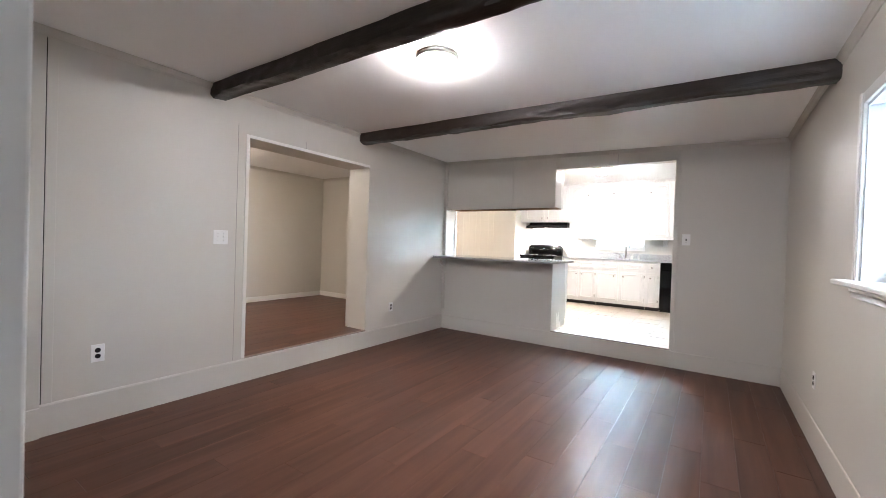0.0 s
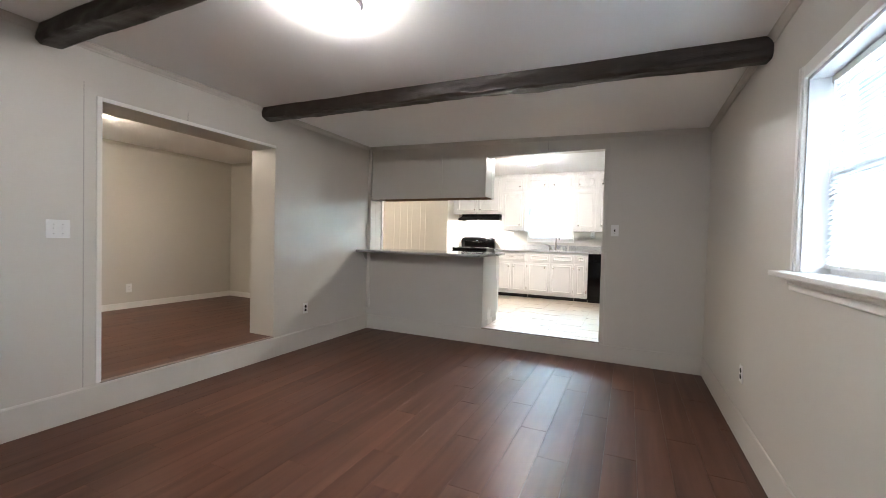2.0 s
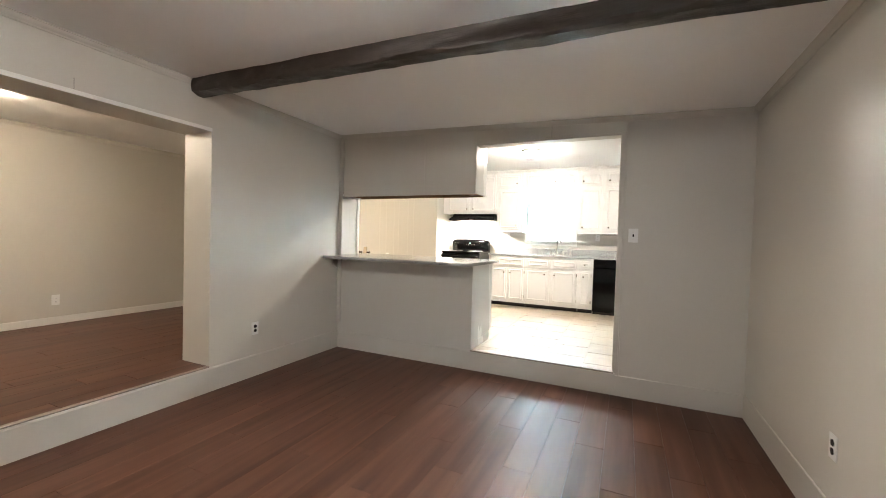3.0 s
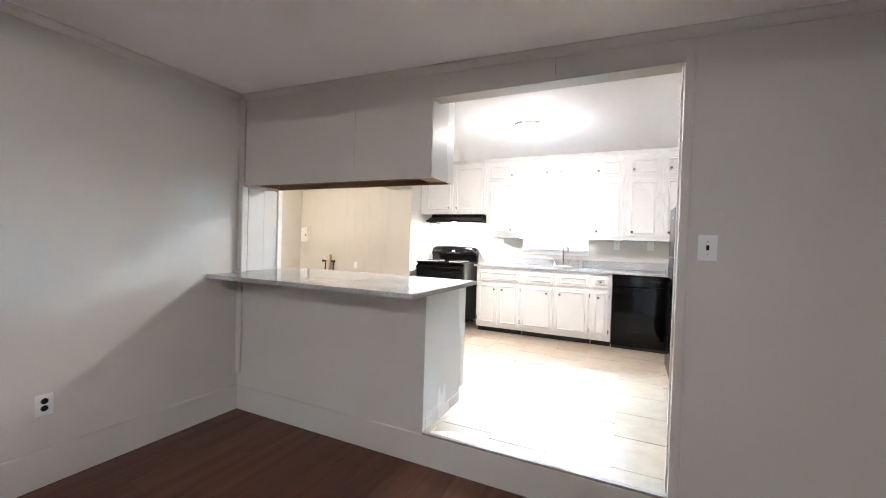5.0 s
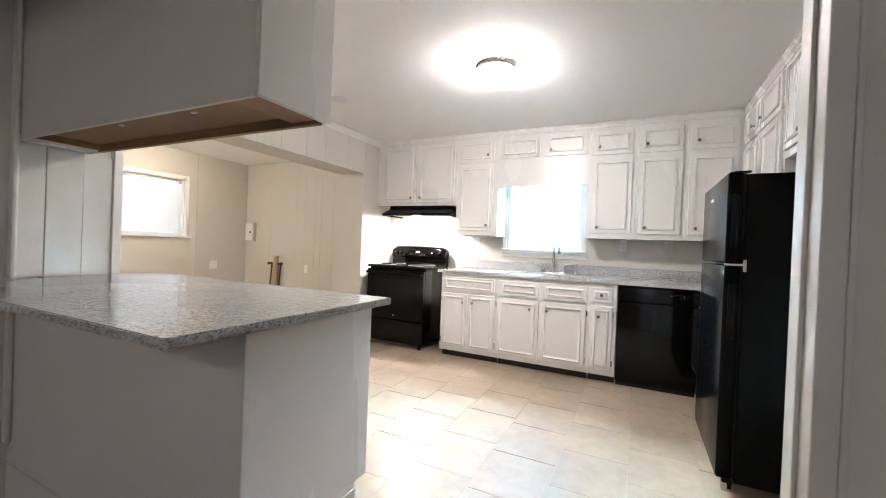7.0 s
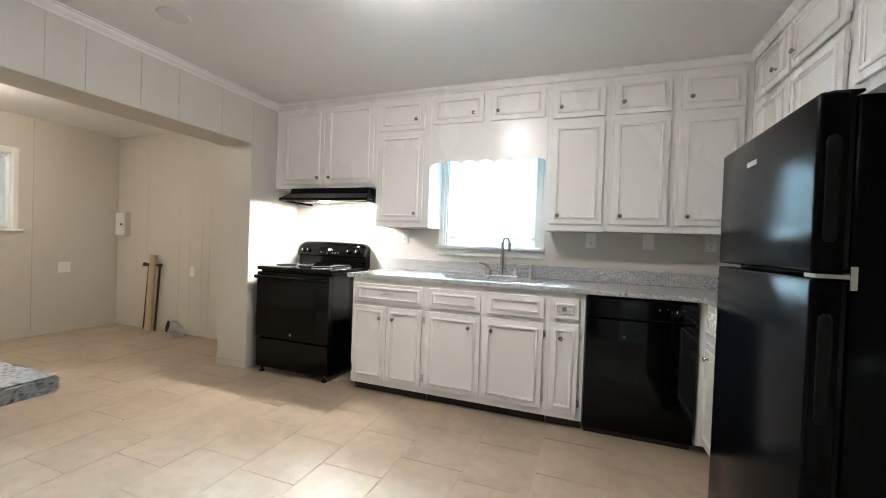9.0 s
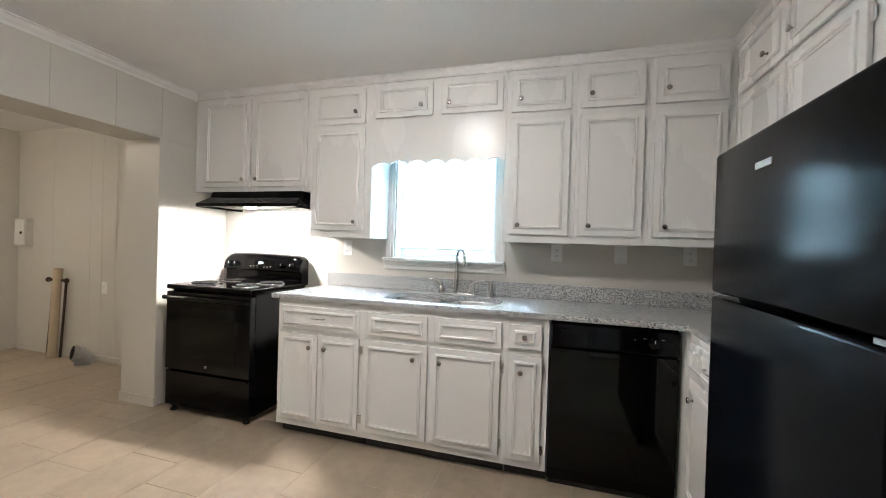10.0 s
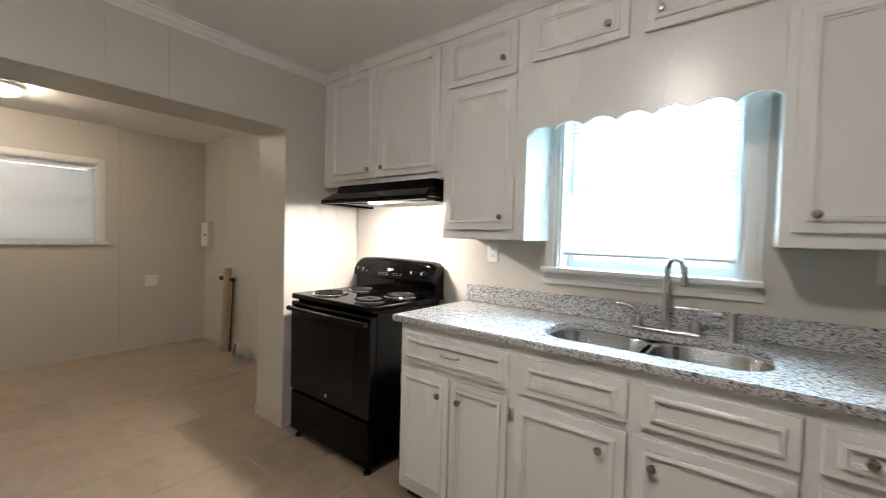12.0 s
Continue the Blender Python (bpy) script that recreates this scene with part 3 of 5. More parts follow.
plate(pose(LX, 4.06, 0.50, 0, 0, WEST), 0.075, 0.12, "white wall socket above the low skirting", dark=False)

# ---- kitchen and dining room ----
fixed("wall_kitchen_north", wall_mesh("y", KB, KB + 0.16, DX - 0.1, KR + 0.1, -0.1, TOP, [(-1.435, -0.65, 1.362, 2.262)]), WALL, "pale painted kitchen wall with a window over the sink", "wall")
arch_wall = fixed("wall_kitchen_west", wall_mesh("x", KL - ARCH_T, KL, YB + 0.15, KB, -0.1, TOP, [(ARCH0, ARCH1, K - 0.05, ARCH_TOP)]), WALL, "thick painted wall with a wide opening to the dining room", "wall")
fixed("wall_kitchen_stub", boxes((KL - ARCH_T, YB, -0.1, KL, YB + 0.15, TOP)), WALL, "short wall piece beside the serving hatch", "wall")
fixed("wall_kitchen_east", boxes((KR, YB + 0.115, -0.1, KR + 0.1, KB, TOP)), WALL, "plain kitchen wall behind the refrigerator", "wall")
fixed("wall_dining_south", boxes((DX, YB + 0.15, -0.1, KL - ARCH_T, YB + 0.25, TOP)), WALL, "plain dining room wall", "wall")
fixed("ceiling_kitchen", boxes((KL, YB + 0.115, KIT_TOP, KR, KB, KIT_TOP + 0.1)), CEIL, "flat white kitchen ceiling", "ceiling")
fixed("ceiling_dining", boxes((DX, YB + 0.25, DIN_TOP, KL - ARCH_T, KB, DIN_TOP + 0.1)), CEIL, "flat white dining room ceiling", "ceiling")
kit_floor = fixed("floor_kitchen", boxes((DX - 0.02, YB + 0.02, 0.05, KR + 0.02, KB + 0.02, K - 0.0018)), GROUT, "sand-coloured rectangular ceramic tile floor", "floor")
DW0, DW1, DWZ0, DWZ1 = 7.25, 8.20, 1.36, 2.17
fixed("wall_dining_west", wall_mesh("x", DX - 0.16, DX, YB + 0.15, KB, -0.1, TOP, [(DW0, DW1, DWZ0, DWZ1)]), WALL, "greige dining room wall with a blind-covered window", "wall")
fixed("trim_hatch_casing", boxes((KL, 6.045, 1.126, KL + 0.05, 6.092, 2.3), bevel=0.003), TRIM, "painted casing edge beside the serving hatch", "trim")
fixed("trim_crown_kitchen", sweep(bmesh.new(), [(u * 1.3, v * 1.3) for u, v in CR], (KL, 5.95, KIT_TOP), (KL, UF, KIT_TOP), (1, 0, 0)), TRIM, "painted crown moulding over the opening", "trim")
fixed("trim_crown_dining", sweep(bmesh.new(), CR_FLAT, (DX, KB, DIN_TOP), (KL - ARCH_T, KB, DIN_TOP), (0, -1, 0)), WALL, "thin trim under the ceiling", "trim")
fixed("baseboard_arch", boxes((KL - ARCH_T - 0.008, ARCH1 - 0.01, K, KL + 0.01, ARCH1 + 0.0, K + 0.075), (KL, ARCH1, K, KL + 0.01, ARCH1 + 0.02, K + 0.075), bevel=0.003), WALL, "low painted skirting round the opening", "baseboard")
fixed("baseboard_dining", boxes((DX, YB + 0.25, K, DX + 0.012, KB, K + 0.06), (DX + 0.012, KB - 0.012, K, KL - ARCH_T, KB, K + 0.06), bevel=0.002), WALL, "low painted skirting of the dining room", "baseboard")

for y in (6.95, 8.375):
    fixed("trim_wall_seam", boxes((DX - 0.001, y, K + 0.06, DX + 0.0015, y + 0.003, DIN_TOP - 0.02)), bpy.data.materials["seam_shadow"], "thin open seam between wall panels", "trim")

kw_m = pose(-1.0425, KB, 1.362)
window("window_kitchen", kw_m, 0.785, 0.90, 0.16, 0.07, "white-cased kitchen window over the sink, bright with daylight", sill_out=0.068, ear=0.004)
blind(kw_m @ pose(0, 0.016, 0.012), 0.748, 0.87, 60, drop=0.075)
dw_m = pose(DX, (DW0 + DW1) / 2, DWZ0, 0, 0, 90)
window("window_dining", dw_m, DW1 - DW0, DWZ1 - DWZ0, 0.16, 0.055, "white-framed dining room window with a closed blind", sill_out=0.03, apron=False)
blind(dw_m @ pose(0, 0.05, 0.014), DW1 - DW0 - 0.04, DWZ1 - DWZ0 - 0.03, 76, "white horizontal mini blind, lowered and closed", slats=BLIND_THICK)

# panelling boards with open grooves
def boards(owner, axis, at, out, cuts, z0, z1, t=0.004):
    for a, b in zip(cuts, cuts[1:]):
        g = 0.0007 if t > 0.01 else 0.0013
        rows = (a + g, min(at, at + out * t), z0, b - g, max(at, at + out * t), z1) if axis == "y" else (min(at, at + out * t), a + g, z0, max(at, at + out * t), b - g, z1)
        part("panel_board", boxes(rows), WALL, owner)


# serving bar
bar = thing("serving_bar", "white painted serving bar with a panelled front and end", "bar counter", at=(0, 0, 0))
part("bar_body", boxes((KL, YB + 0.115, K, DOOR_L - 0.02, 6.18, K + 0.10), (KL, YB + 0.115, K + 0.10, DOOR_L - 0.02, 6.24, 1.092), bevel=0.002), CAB, bar)
part("end_panel", boxes((DOOR_L - 0.02, YB + 0.002, K + 0.10, DOOR_L + 0.002, 6.25, 1.092), (DOOR_L - 0.02, YB + 0.002, K, DOOR_L + 0.002, 6.17, K + 0.10), bevel=0.0015), CAB, bar, "white end panel with a toe notch")
part("toe_board", boxes((DOOR_L + 0.002, YB + 0.03, K, DOOR_L + 0.008, 6.17, K + 0.075), bevel=0.002), CAB, bar)


def slab(outline, z0, z1, holes=(), bevel=0.006):
    """A stone slab of an outline with holes, its edges eased."""
    bm = bmesh.new()
    for loop in (outline, *holes):
        vs = [bm.verts.new((x, y, z1)) for x, y in loop]
        for a, b in zip(vs, vs[1:] + vs[:1]):
            bm.edges.new((a, b))
    bmesh.ops.triangle_fill(bm, use_beauty=True, use_dissolve=False, edges=bm.edges[:])
    top = bm.faces[:]
    ext = bmesh.ops.extrude_face_region(bm, geom=top)
    bmesh.ops.translate(bm, vec=(0, 0, z0 - z1), verts=[g for g in ext["geom"] if isinstance(g, bmesh.types.BMVert)])
    bmesh.ops.recalc_face_normals(bm, faces=bm.faces)
    rim = [e for e in bm.edges if len(e.link_faces) == 2 and e.calc_face_angle(0) > 1.2]
    bmesh.ops.bevel(bm, geom=rim, offset=bevel, segments=2, affect="EDGES")
    return bm


def rounded(x0, y0, x1, y1, r, n=6, corners=(1, 1, 1, 1)):
    pts = []
    for k, (cx, cy) in enumerate(((x1 - r, y1 - r), (x0 + r, y1 - r), (x0 + r, y0 + r), (x1 - r, y0 + r))):
        if corners[k]:
            pts += [(cx + r * math.cos(a), cy + r * math.sin(a)) for a in (math.pi / 2 * (k + i / n) for i in range(n + 1))]
        else:
            pts.append(((x1, x0, x0, x1)[k], (y1, y1, y0, y0)[k]))
    return pts


BT = 1.125
bar_top_out = [(XL + 0.003, 5.30), (-1.148, 5.305), (-1.138, 5.315), (-1.138, 6.315), (KL + 0.052, 6.315), (KL + 0.052, YB + 0.12), (XL + 0.003, YB + 0.12)]
solo("bar_top", slab(bar_top_out, 1.094, BT, bevel=0.004), GRANITE_BAR, "polished grey speckled granite bar top overhanging the den", "countertop")
br = thing("shelf_bracket", "small white curved bracket under the granite bar top", "bracket")
part("arm", boxes((XL, 5.34, 1.084, XL + 0.022, YB - 0.001, 1.0935), bevel=0.001), TRIM, br)
part("upright", boxes((XL, YB - 0.012, 0.965, XL + 0.022, YB - 0.001, 1.084), bevel=0.001), TRIM, br)
part("brace", tube(bmesh.new(), [(XL + 0.011, 5.46 + 0.11 * (1 - math.cos(a)), 1.08 - 0.11 * math.sin(a)) for a in (i * math.pi / 16 for i in range(9))], 0.006, 8), TRIM, br)

# hanging cabinet over the bar, open below
hang = thing("hanging_cabinet", "white hanging cabinet box over the bar with a raw wooden underside", "cabinet")
HY1 = 5.93
part("end_panel", boxes((DOOR_L - 0.021, YB + 0.0155, 1.84, DOOR_L + 0.003, HY1, DOOR_TOP - 0.008), (DOOR_L - 0.021, YB + 0.119, DOOR_TOP - 0.008, DOOR_L + 0.003, HY1, KIT_TOP - 0.002), bevel=0.002), CAB, hang, "glossy white end panel")
for x0, x1 in ((XL + 0.055, -1.802), (-1.799, DOOR_L - 0.0005)):
    part("front_panel", boxes((x0, YB - 0.001, 1.830, x1, YB + 0.015, 2.472), bevel=0.0012), WALL, hang, "greige painted front panel")
part("back_panel", boxes((KL, HY1 - 0.02, 1.84, DOOR_L - 0.021, HY1, KIT_TOP - 0.002)), CAB, hang)
part("underside", boxes((KL, YB + 0.0155, 1.872, DOOR_L - 0.021, HY1 - 0.02, 1.884)), RAW, hang, "raw brown plywood underside")
part("bottom_rail", boxes((-2.86, HY1 - 0.045, 1.832, DOOR_L - 0.021, HY1 - 0.021, 1.872)), RAW, hang, "raw brown back rail")
part("side_rail", boxes((-2.86, YB + 0.0155, 1.840, -2.835, HY1 - 0.046, 1.872)), RAW, hang, "raw brown side rail")
part("end_board", boxes((DOOR_L - 0.16, YB + 0.0155, 1.846, DOOR_L - 0.0215, HY1 - 0.046, 1.872), bevel=0.001), RAW_RED, hang, "reddish raw wooden end board")
for x in (-2.25, -1.72):
    part("clip", boxes((x, 5.70, 1.868, x + 0.03, 5.715, 1.8725)), PLASTIC, hang)
part("bottom_board", boxes((KL, YB + 0.0155, 1.846, -2.86, HY1 - 0.021, 1.871)), CAB, hang)


# ---- cabinets ----
def ring_moulding(bm, x0, z0, x1, z1, w=0.024, t=0.0135, y=0.0):
    """A mitred half-round frame on a door, standing out towards -y."""
    prof = [(0, 0), (0, -t * 0.55), (w * 0.25, -t * 0.95), (w * 0.55, -t), (w * 0.72, -t * 0.5), (w, -t * 0.35), (w, 0)]
    loops = []
    for u, d in prof:
        loops.append([bm.verts.new((px, y + d, pz)) for px, pz in ((x0 + u, z0 + u), (x1 - u, z0 + u), (x1 - u, z1 - u), (x0 + u, z1 - u))])
    for a, b in zip(loops, loops[1:]):
        for i in range(4):
            bm.faces.new((a[i], a[(i + 1) % 4], b[(i + 1) % 4], b[i]))
    return bm


def knob_mesh():
    return mesh("knob", lathe(bmesh.new(), [(0.0075, 0), (0.0075, 0.002), (0.0045, 0.004), (0.0045, 0.012), (0.0125, 0.017), (0.0145, 0.022), (0.0125, 0.0265), (0.004, 0.028), (0.0, 0.028)], pose(0, 0, 0, 90), 16), KNOB_METAL, True)


KNOB = knob_mesh()
HINGE = mesh("hinge", boxes((-0.009, -0.003, -0.022, 0.009, 0, 0.022), (-0.004, -0.009, -0.026, 0.004, -0.001, 0.026), bevel=0.001), NICKEL)
HINGE_W = mesh("hinge", boxes((-0.009, -0.003, -0.022, 0.009, 0, 0.022), (-0.004, -0.009, -0.026, 0.004, -0.001, 0.026), bevel=0.001), CAB)


def door(cab, x0, z0, x1, z1, yf, knob=None, hinge=None, inset=0.03, lip=0.021, name="door", hinge_mesh=None):
    """A lipped slab door with an applied moulding; it stands out from yf towards -y. knob: (x, z); hinge: 'l' or 'r'."""
    bm = bmesh.new()
    box(bm, x0, yf - lip, z0, x1, yf - 0.003, z1, 0.004, 2)
    box(bm, x0 + 0.012, yf - 0.0035, z0 + 0.012, x1 - 0.012, yf - 0.0003, z1 - 0.012)
    d = part(name, bm, CAB, cab)
    mo = ring_moulding(bmesh.new(), x0 + inset, z0 + inset, x1 - inset, z1 - inset, y=yf - lip + 0.0005)
    part("moulding", mo, CAB, d, "", True)
    if knob:
        k = new("knob", KNOB)
        k.parent = d
        k.location = (knob[0], yf - lip, knob[1])
        tagged(k, "round brushed nickel knob")
    if hinge:
        hx = x0 - 0.006 if hinge == "l" else x1 + 0.006
        hh = min(0.07, (z1 - z0) * 0.22)
        for z in (z0 + hh, z1 - hh):
            k = new("hinge", hinge_mesh or HINGE_W)
            k.parent = d
            k.location = (hx, yf - 0.006, z)
    return d


def wall_cabinet(x0, x1, z0, z1, y0, y1, label, group="wall cabinets"):
    c = thing("wall_cabinet", label, "cabinet", group)
    part("body", boxes((x0, y0, z0, x1, y1, z1), bevel=0.0015), CAB, c)
    part("underside", boxes((x0 + 0.015, y0 + 0.015, z0 - 0.002, x1 - 0.015, y1 - 0.01, z0 + 0.002)), CAB, c)
    return c


UB, UT = 1.515, 2.62
S = 0.0005
c = wall_cabinet(KL + 0.003, -1.984, 1.851, UT, UF, KB, "white painted two-door wall cabinet over the range hood")
door(c, -2.978, 1.885, -2.525, 2.572, UF, (-2.578, 1.943), "l", 0.036)
door(c, -2.496, 1.885, -2.013, 2.572, UF, (-2.452, 1.943), "r", 0.036)
c = wall_cabinet(-1.984 + S, -1.487, UB, UT, UF, KB, "narrow white painted wall cabinet beside the sink window")
door(c, -1.955, 2.323, -1.54, 2.572, UF, (-1.609, 2.401), "l", 0.036)
door(c, -1.955, 1.563, -1.54, 2.294, UF, (-1.604, 1.626), "l", 0.036)
c = thing("wall_cabinet", "white bridge cabinet over the window with a scalloped valance", "cabinet", "wall cabinets")
BX0, BX1 = -1.487, -0.551
part("body", boxes((BX0 + S, UF, 2.309, BX1 - S, KB, UT), bevel=0.0015), CAB, c)
door(c, -1.462, 2.348, -1.043, 2.572, UF, (-1.121, 2.416), "l", 0.036)
door(c, -0.985, 2.348, -0.575, 2.572, UF, (-0.926, 2.416), "r", 0.036)
bm = bmesh.new()
edge = []
N = 7
wv = (BX1 - BX0 - 0.002) / N
for i in range(N):
    a0 = BX0 + 0.001 + wv * i
    drop = 0.018 if i == 0 else 0.0
    for j in range(11):
        q = j / 10
        edge.append((a0 + wv * q, 2.024 + 0.030 * math.sin(math.pi * q) ** 0.7 - drop * (1 - q)))
front = [bm.verts.new((x, UF - 0.002, z)) for x, z in edge] + [bm.verts.new((BX1 - 0.001, UF - 0.002, 2.31)), bm.verts.new((BX0 + 0.001, UF - 0.002, 2.31))]
f = bm.faces.new(front)
ext = bmesh.ops.extrude_face_region(bm, geom=[f])
bmesh.ops.translate(bm, vec=(0, 0.018, 0), verts=[g for g in ext["geom"] if isinstance(g, bmesh.types.BMVert)])
part("valance", bm, CAB, c, "scalloped white valance")
xs = (-0.551, -0.127, 0.279, 0.6995)
for i in range(3):
    c = wall_cabinet(xs[i], xs[i + 1] - S, UB, UT, UF, KB, "white painted wall cabinet with a tall and a small door")
    l, r = xs[i] + (0.03 if i == 0 else 0.02), (-0.162, 0.244, 0.657)[i]
    door(c, l, 2.328, r, 2.562, UF, (l + 0.06, 2.405), "r", 0.036)
    door(c, l, 1.563, r, 2.290, UF, (l + 0.06, 1.622), "r", 0.036)
fixed("trim_cabinet_crown", sweep(bmesh.new(), [(0, -0.05), (0.012, -0.05), (0.014, -0.036), (0.026, -0.022), (0.03, -0.008), (0.036, -0.006), (0.036, 0.0), (0, 0.0)], (KL, UF, KIT_TOP), (0.70, UF, KIT_TOP), (0, -1, 0)), CAB, "white moulding over the wall cabinets", "trim")

# run on the east wall, built facing -y and turned to face west
EM = pose(0.70, 8.955, 0, 0, 0, -90)


def east_cabinet(a0, a1, z0, doors, label):
    cc = thing("wall_cabinet", label, "cabinet", "wall cabinets")
    part("body", boxes((a0, 0, z0, a1 - S, KR - 0.70 - 0.001, UT), bevel=0.0015), CAB, cc)
    for d in doors:
        door(cc, *d)
    cc.matrix_world = EM
    return cc


east_cabinet(0.0605, 1.10, UB, [(0.13, 2.325, 0.585, 2.575, 0, (0.435, 2.40), "l", 0.036), (0.605, 2.325, 1.06, 2.575, 0, (0.655, 2.40), "r", 0.036), (0.13, 1.565, 0.585, 2.295, 0, (0.50, 1.625), "l", 0.036), (0.605, 1.565, 1.06, 2.295, 0, (0.69, 1.625), "r", 0.036)], "white painted four-door wall cabinet in the corner")
east_cabinet(1.10, 1.90, 2.00, [(1.14, 2.045, 1.495, 2.575, 0, (1.44, 2.10), "l", 0.036), (1.525, 2.045, 1.87, 2.575, 0, (1.58, 2.10), "r", 0.036)], "white painted two-door wall cabinet over the refrigerator")
fixed("trim_cabinet_crown_east", sweep(bmesh.new(), [(0, -0.05), (0.012, -0.05), (0.014, -0.036), (0.026, -0.022), (0.03, -0.008), (0.036, -0.006), (0.036, 0.0), (0, 0.0)], (0.70, UF, KIT_TOP), (0.70, 8.955 - 1.90, KIT_TOP), (-1, 0, 0)), CAB, "white moulding over the wall cabinets", "trim")

# base cabinets
BB, BTOP = 0.272, 1.098


def base_cabinet(x0, x1, label):
    cc = thing("base_cabinet", label, "cabinet", "base cabinets")
    part("face_frame", boxes((x0, BF, BB, x1, BF + 0.02, BTOP)), CAB, cc)
    for a0, a1 in ((x0, x0 + 0.018), (x1 - 0.018, x1)):
        part("side_panel", boxes((a0, BF + 0.02, BB, a1, KB - 0.002, BTOP)), CAB, cc)
    part("bottom_board", boxes((x0 + 0.018, BF + 0.02, BB, x1 - 0.018, KB - 0.002, BB + 0.018)), CAB, cc)
    part("toe_kick", boxes((x0 + 0.01, BF + 0.055, K, x1, BF + 0.07, BB - S)), TOE_DARK, cc, "dark recessed toe kick")
    return cc


def pull(parent, x, z, y):
    bm = tube(bmesh.new(), [(x - 0.045, y, z), (x - 0.043, y - 0.018, z), (x - 0.025, y - 0.024, z), (x + 0.025, y - 0.024, z), (x + 0.043, y - 0.018, z), (x + 0.045, y, z)], [0.006, 0.0045, 0.004, 0.004, 0.0045, 0.006], 8)
    part("handle", bm, NICKEL, parent, "brushed nickel bar pull", True)


c = base_cabinet(-1.975, -1.345, "white base cabinet with a drawer over two doors")
d = door(c, -1.945, 0.915, -1.375, 1.058, BF, None, None, 0.022, name="drawer")
pull(d, -1.66, 0.987, BF - 0.02)
door(c, -1.955, 0.318, -1.668, 0.885, BF, (-1.715, 0.80), "l", 0.028, hinge_mesh=HINGE)
door(c, -1.655, 0.318, -1.372, 0.885, BF, (-1.605, 0.80), "r", 0.028, hinge_mesh=HINGE)
c = base_cabinet(-1.345 + S, -0.475, "white sink base cabinet with two false drawer fronts and two doors")
door(c, -1.318, 0.915, -0.93, 1.058, BF, None, None, 0.03, name="drawer_front")
door(c, -0.885, 0.915, -0.495, 1.062, BF, None, None, 0.03, name="drawer_front")
door(c, -1.342, 0.318, -0.925, 0.885, BF, (-1.01, 0.80), "l", 0.034, hinge_mesh=HINGE)
door(c, -0.908, 0.318, -0.497, 0.885, BF, (-0.845, 0.80), "r", 0.034, hinge_mesh=HINGE)
c = base_cabinet(-0.475 + S, -0.24, "narrow white base cabinet with a drawer over a door")
door(c, -0.455, 0.928, -0.278, 1.06, BF, (-0.367, 0.994), None, 0.03, name="drawer")
door(c, -0.455, 0.318, -0.272, 0.893, BF, (-0.385, 0.80), "r", 0.03, hinge_mesh=HINGE)
# return of the base run along the east wall
EX, EY0 = 0.43, 7.95
c = thing("base_cabinet", "white base cabinet beside the dishwasher with a drawer over a door", "cabinet", "base cabinets")
part("body", boxes((0, 0, BB, BF - EY0, KR - EX - 0.002, BTOP), bevel=0.0015), CAB, c)
part("corner_filler", boxes((-0.63, -0.035, BB - 0.02, -0.002, KR - EX - 0.002, BTOP), bevel=0.0015), CAB, c)
part("toe_kick", boxes((0, 0.05, K, BF - EY0, 0.065, BB - S)), TOE_DARK, c, "dark recessed toe kick")
door(c, 0.07, 0.318, 0.60, 0.885, 0, (0.14, 0.80), "r", 0.034, hinge_mesh=HINGE)
d = door(c, 0.07, 0.915, 0.60, 1.058, 0, None, None, 0.024, name="drawer")
pull(d, 0.335, 0.987, -0.02)
c.matrix_world = pose(EX, BF, 0, 0, 0, -90)

# countertop with the sink opening
SX0, SX1, SY0, SY1 = -1.315, -0.545, 8.675, 9.045
hole = rounded(SX0, SY0, SX1, SY1, 0.135, 9)
outline = [(-2.02, KB - 0.002), (-2.02, 8.55), (0.36, 8.55), (0.395, 8.535), (0.405, 8.50), (0.405, 7.93), (KR - 0.002, 7.93), (KR - 0.002, KB - 0.002)]
solo("countertop", slab(outline, 1.099, CT, [hole], 0.004), GRANITE, "polished grey speckled granite countertop round the sink", "countertop")
solo("backsplash", boxes((-2.01, KB - 0.022, CT + S, KR - 0.024, KB - 0.002, CT + 0.105), (KR - 0.022, 7.95, CT + S, KR - 0.002, KB - 0.002, CT + 0.105), bevel=0.003), GRANITE, "low granite upstand behind the countertop", "backsplash")

sink = thing("kitchen_sink", "double-bowl stainless steel sink set under the granite", "sink", at=(0, 0, 0))


def bowl(x0, x1, y0, y1, name):
    bm = bmesh.new()
    loops = []
    for inset, z, r in ((-0.02, 1.098, 0.14), (0.0, 1.098, 0.125), (0.004, 1.088, 0.122), (0.012, 0.98, 0.115), (0.03, 0.945, 0.10), (0.07, 0.935, 0.075)):
        loops.append([bm.verts.new((x, y, z)) for x, y in rounded(x0 + inset, y0 + inset, x1 - inset, y1 - inset, r, 6)])
    for a, b in zip(loops, loops[1:]):
        k = len(a)
        for i in range(k):
            bm.faces.new((a[i], a[(i + 1) % k], b[(i + 1) % k], b[i]))
    bm.faces.new(loops[-1])
    p = part(name, bm, STEEL, sink, "", True)
    part("drain", lathe(bmesh.new(), [(0.045, 0.9352), (0.043, 0.939), (0.030, 0.9375), (0.0, 0.9365)], Matrix.Translation(((x0 + x1) / 2, (y0 + y1) / 2 + 0.03, 0)), 20), CHROME, p, "round chrome drain", True)


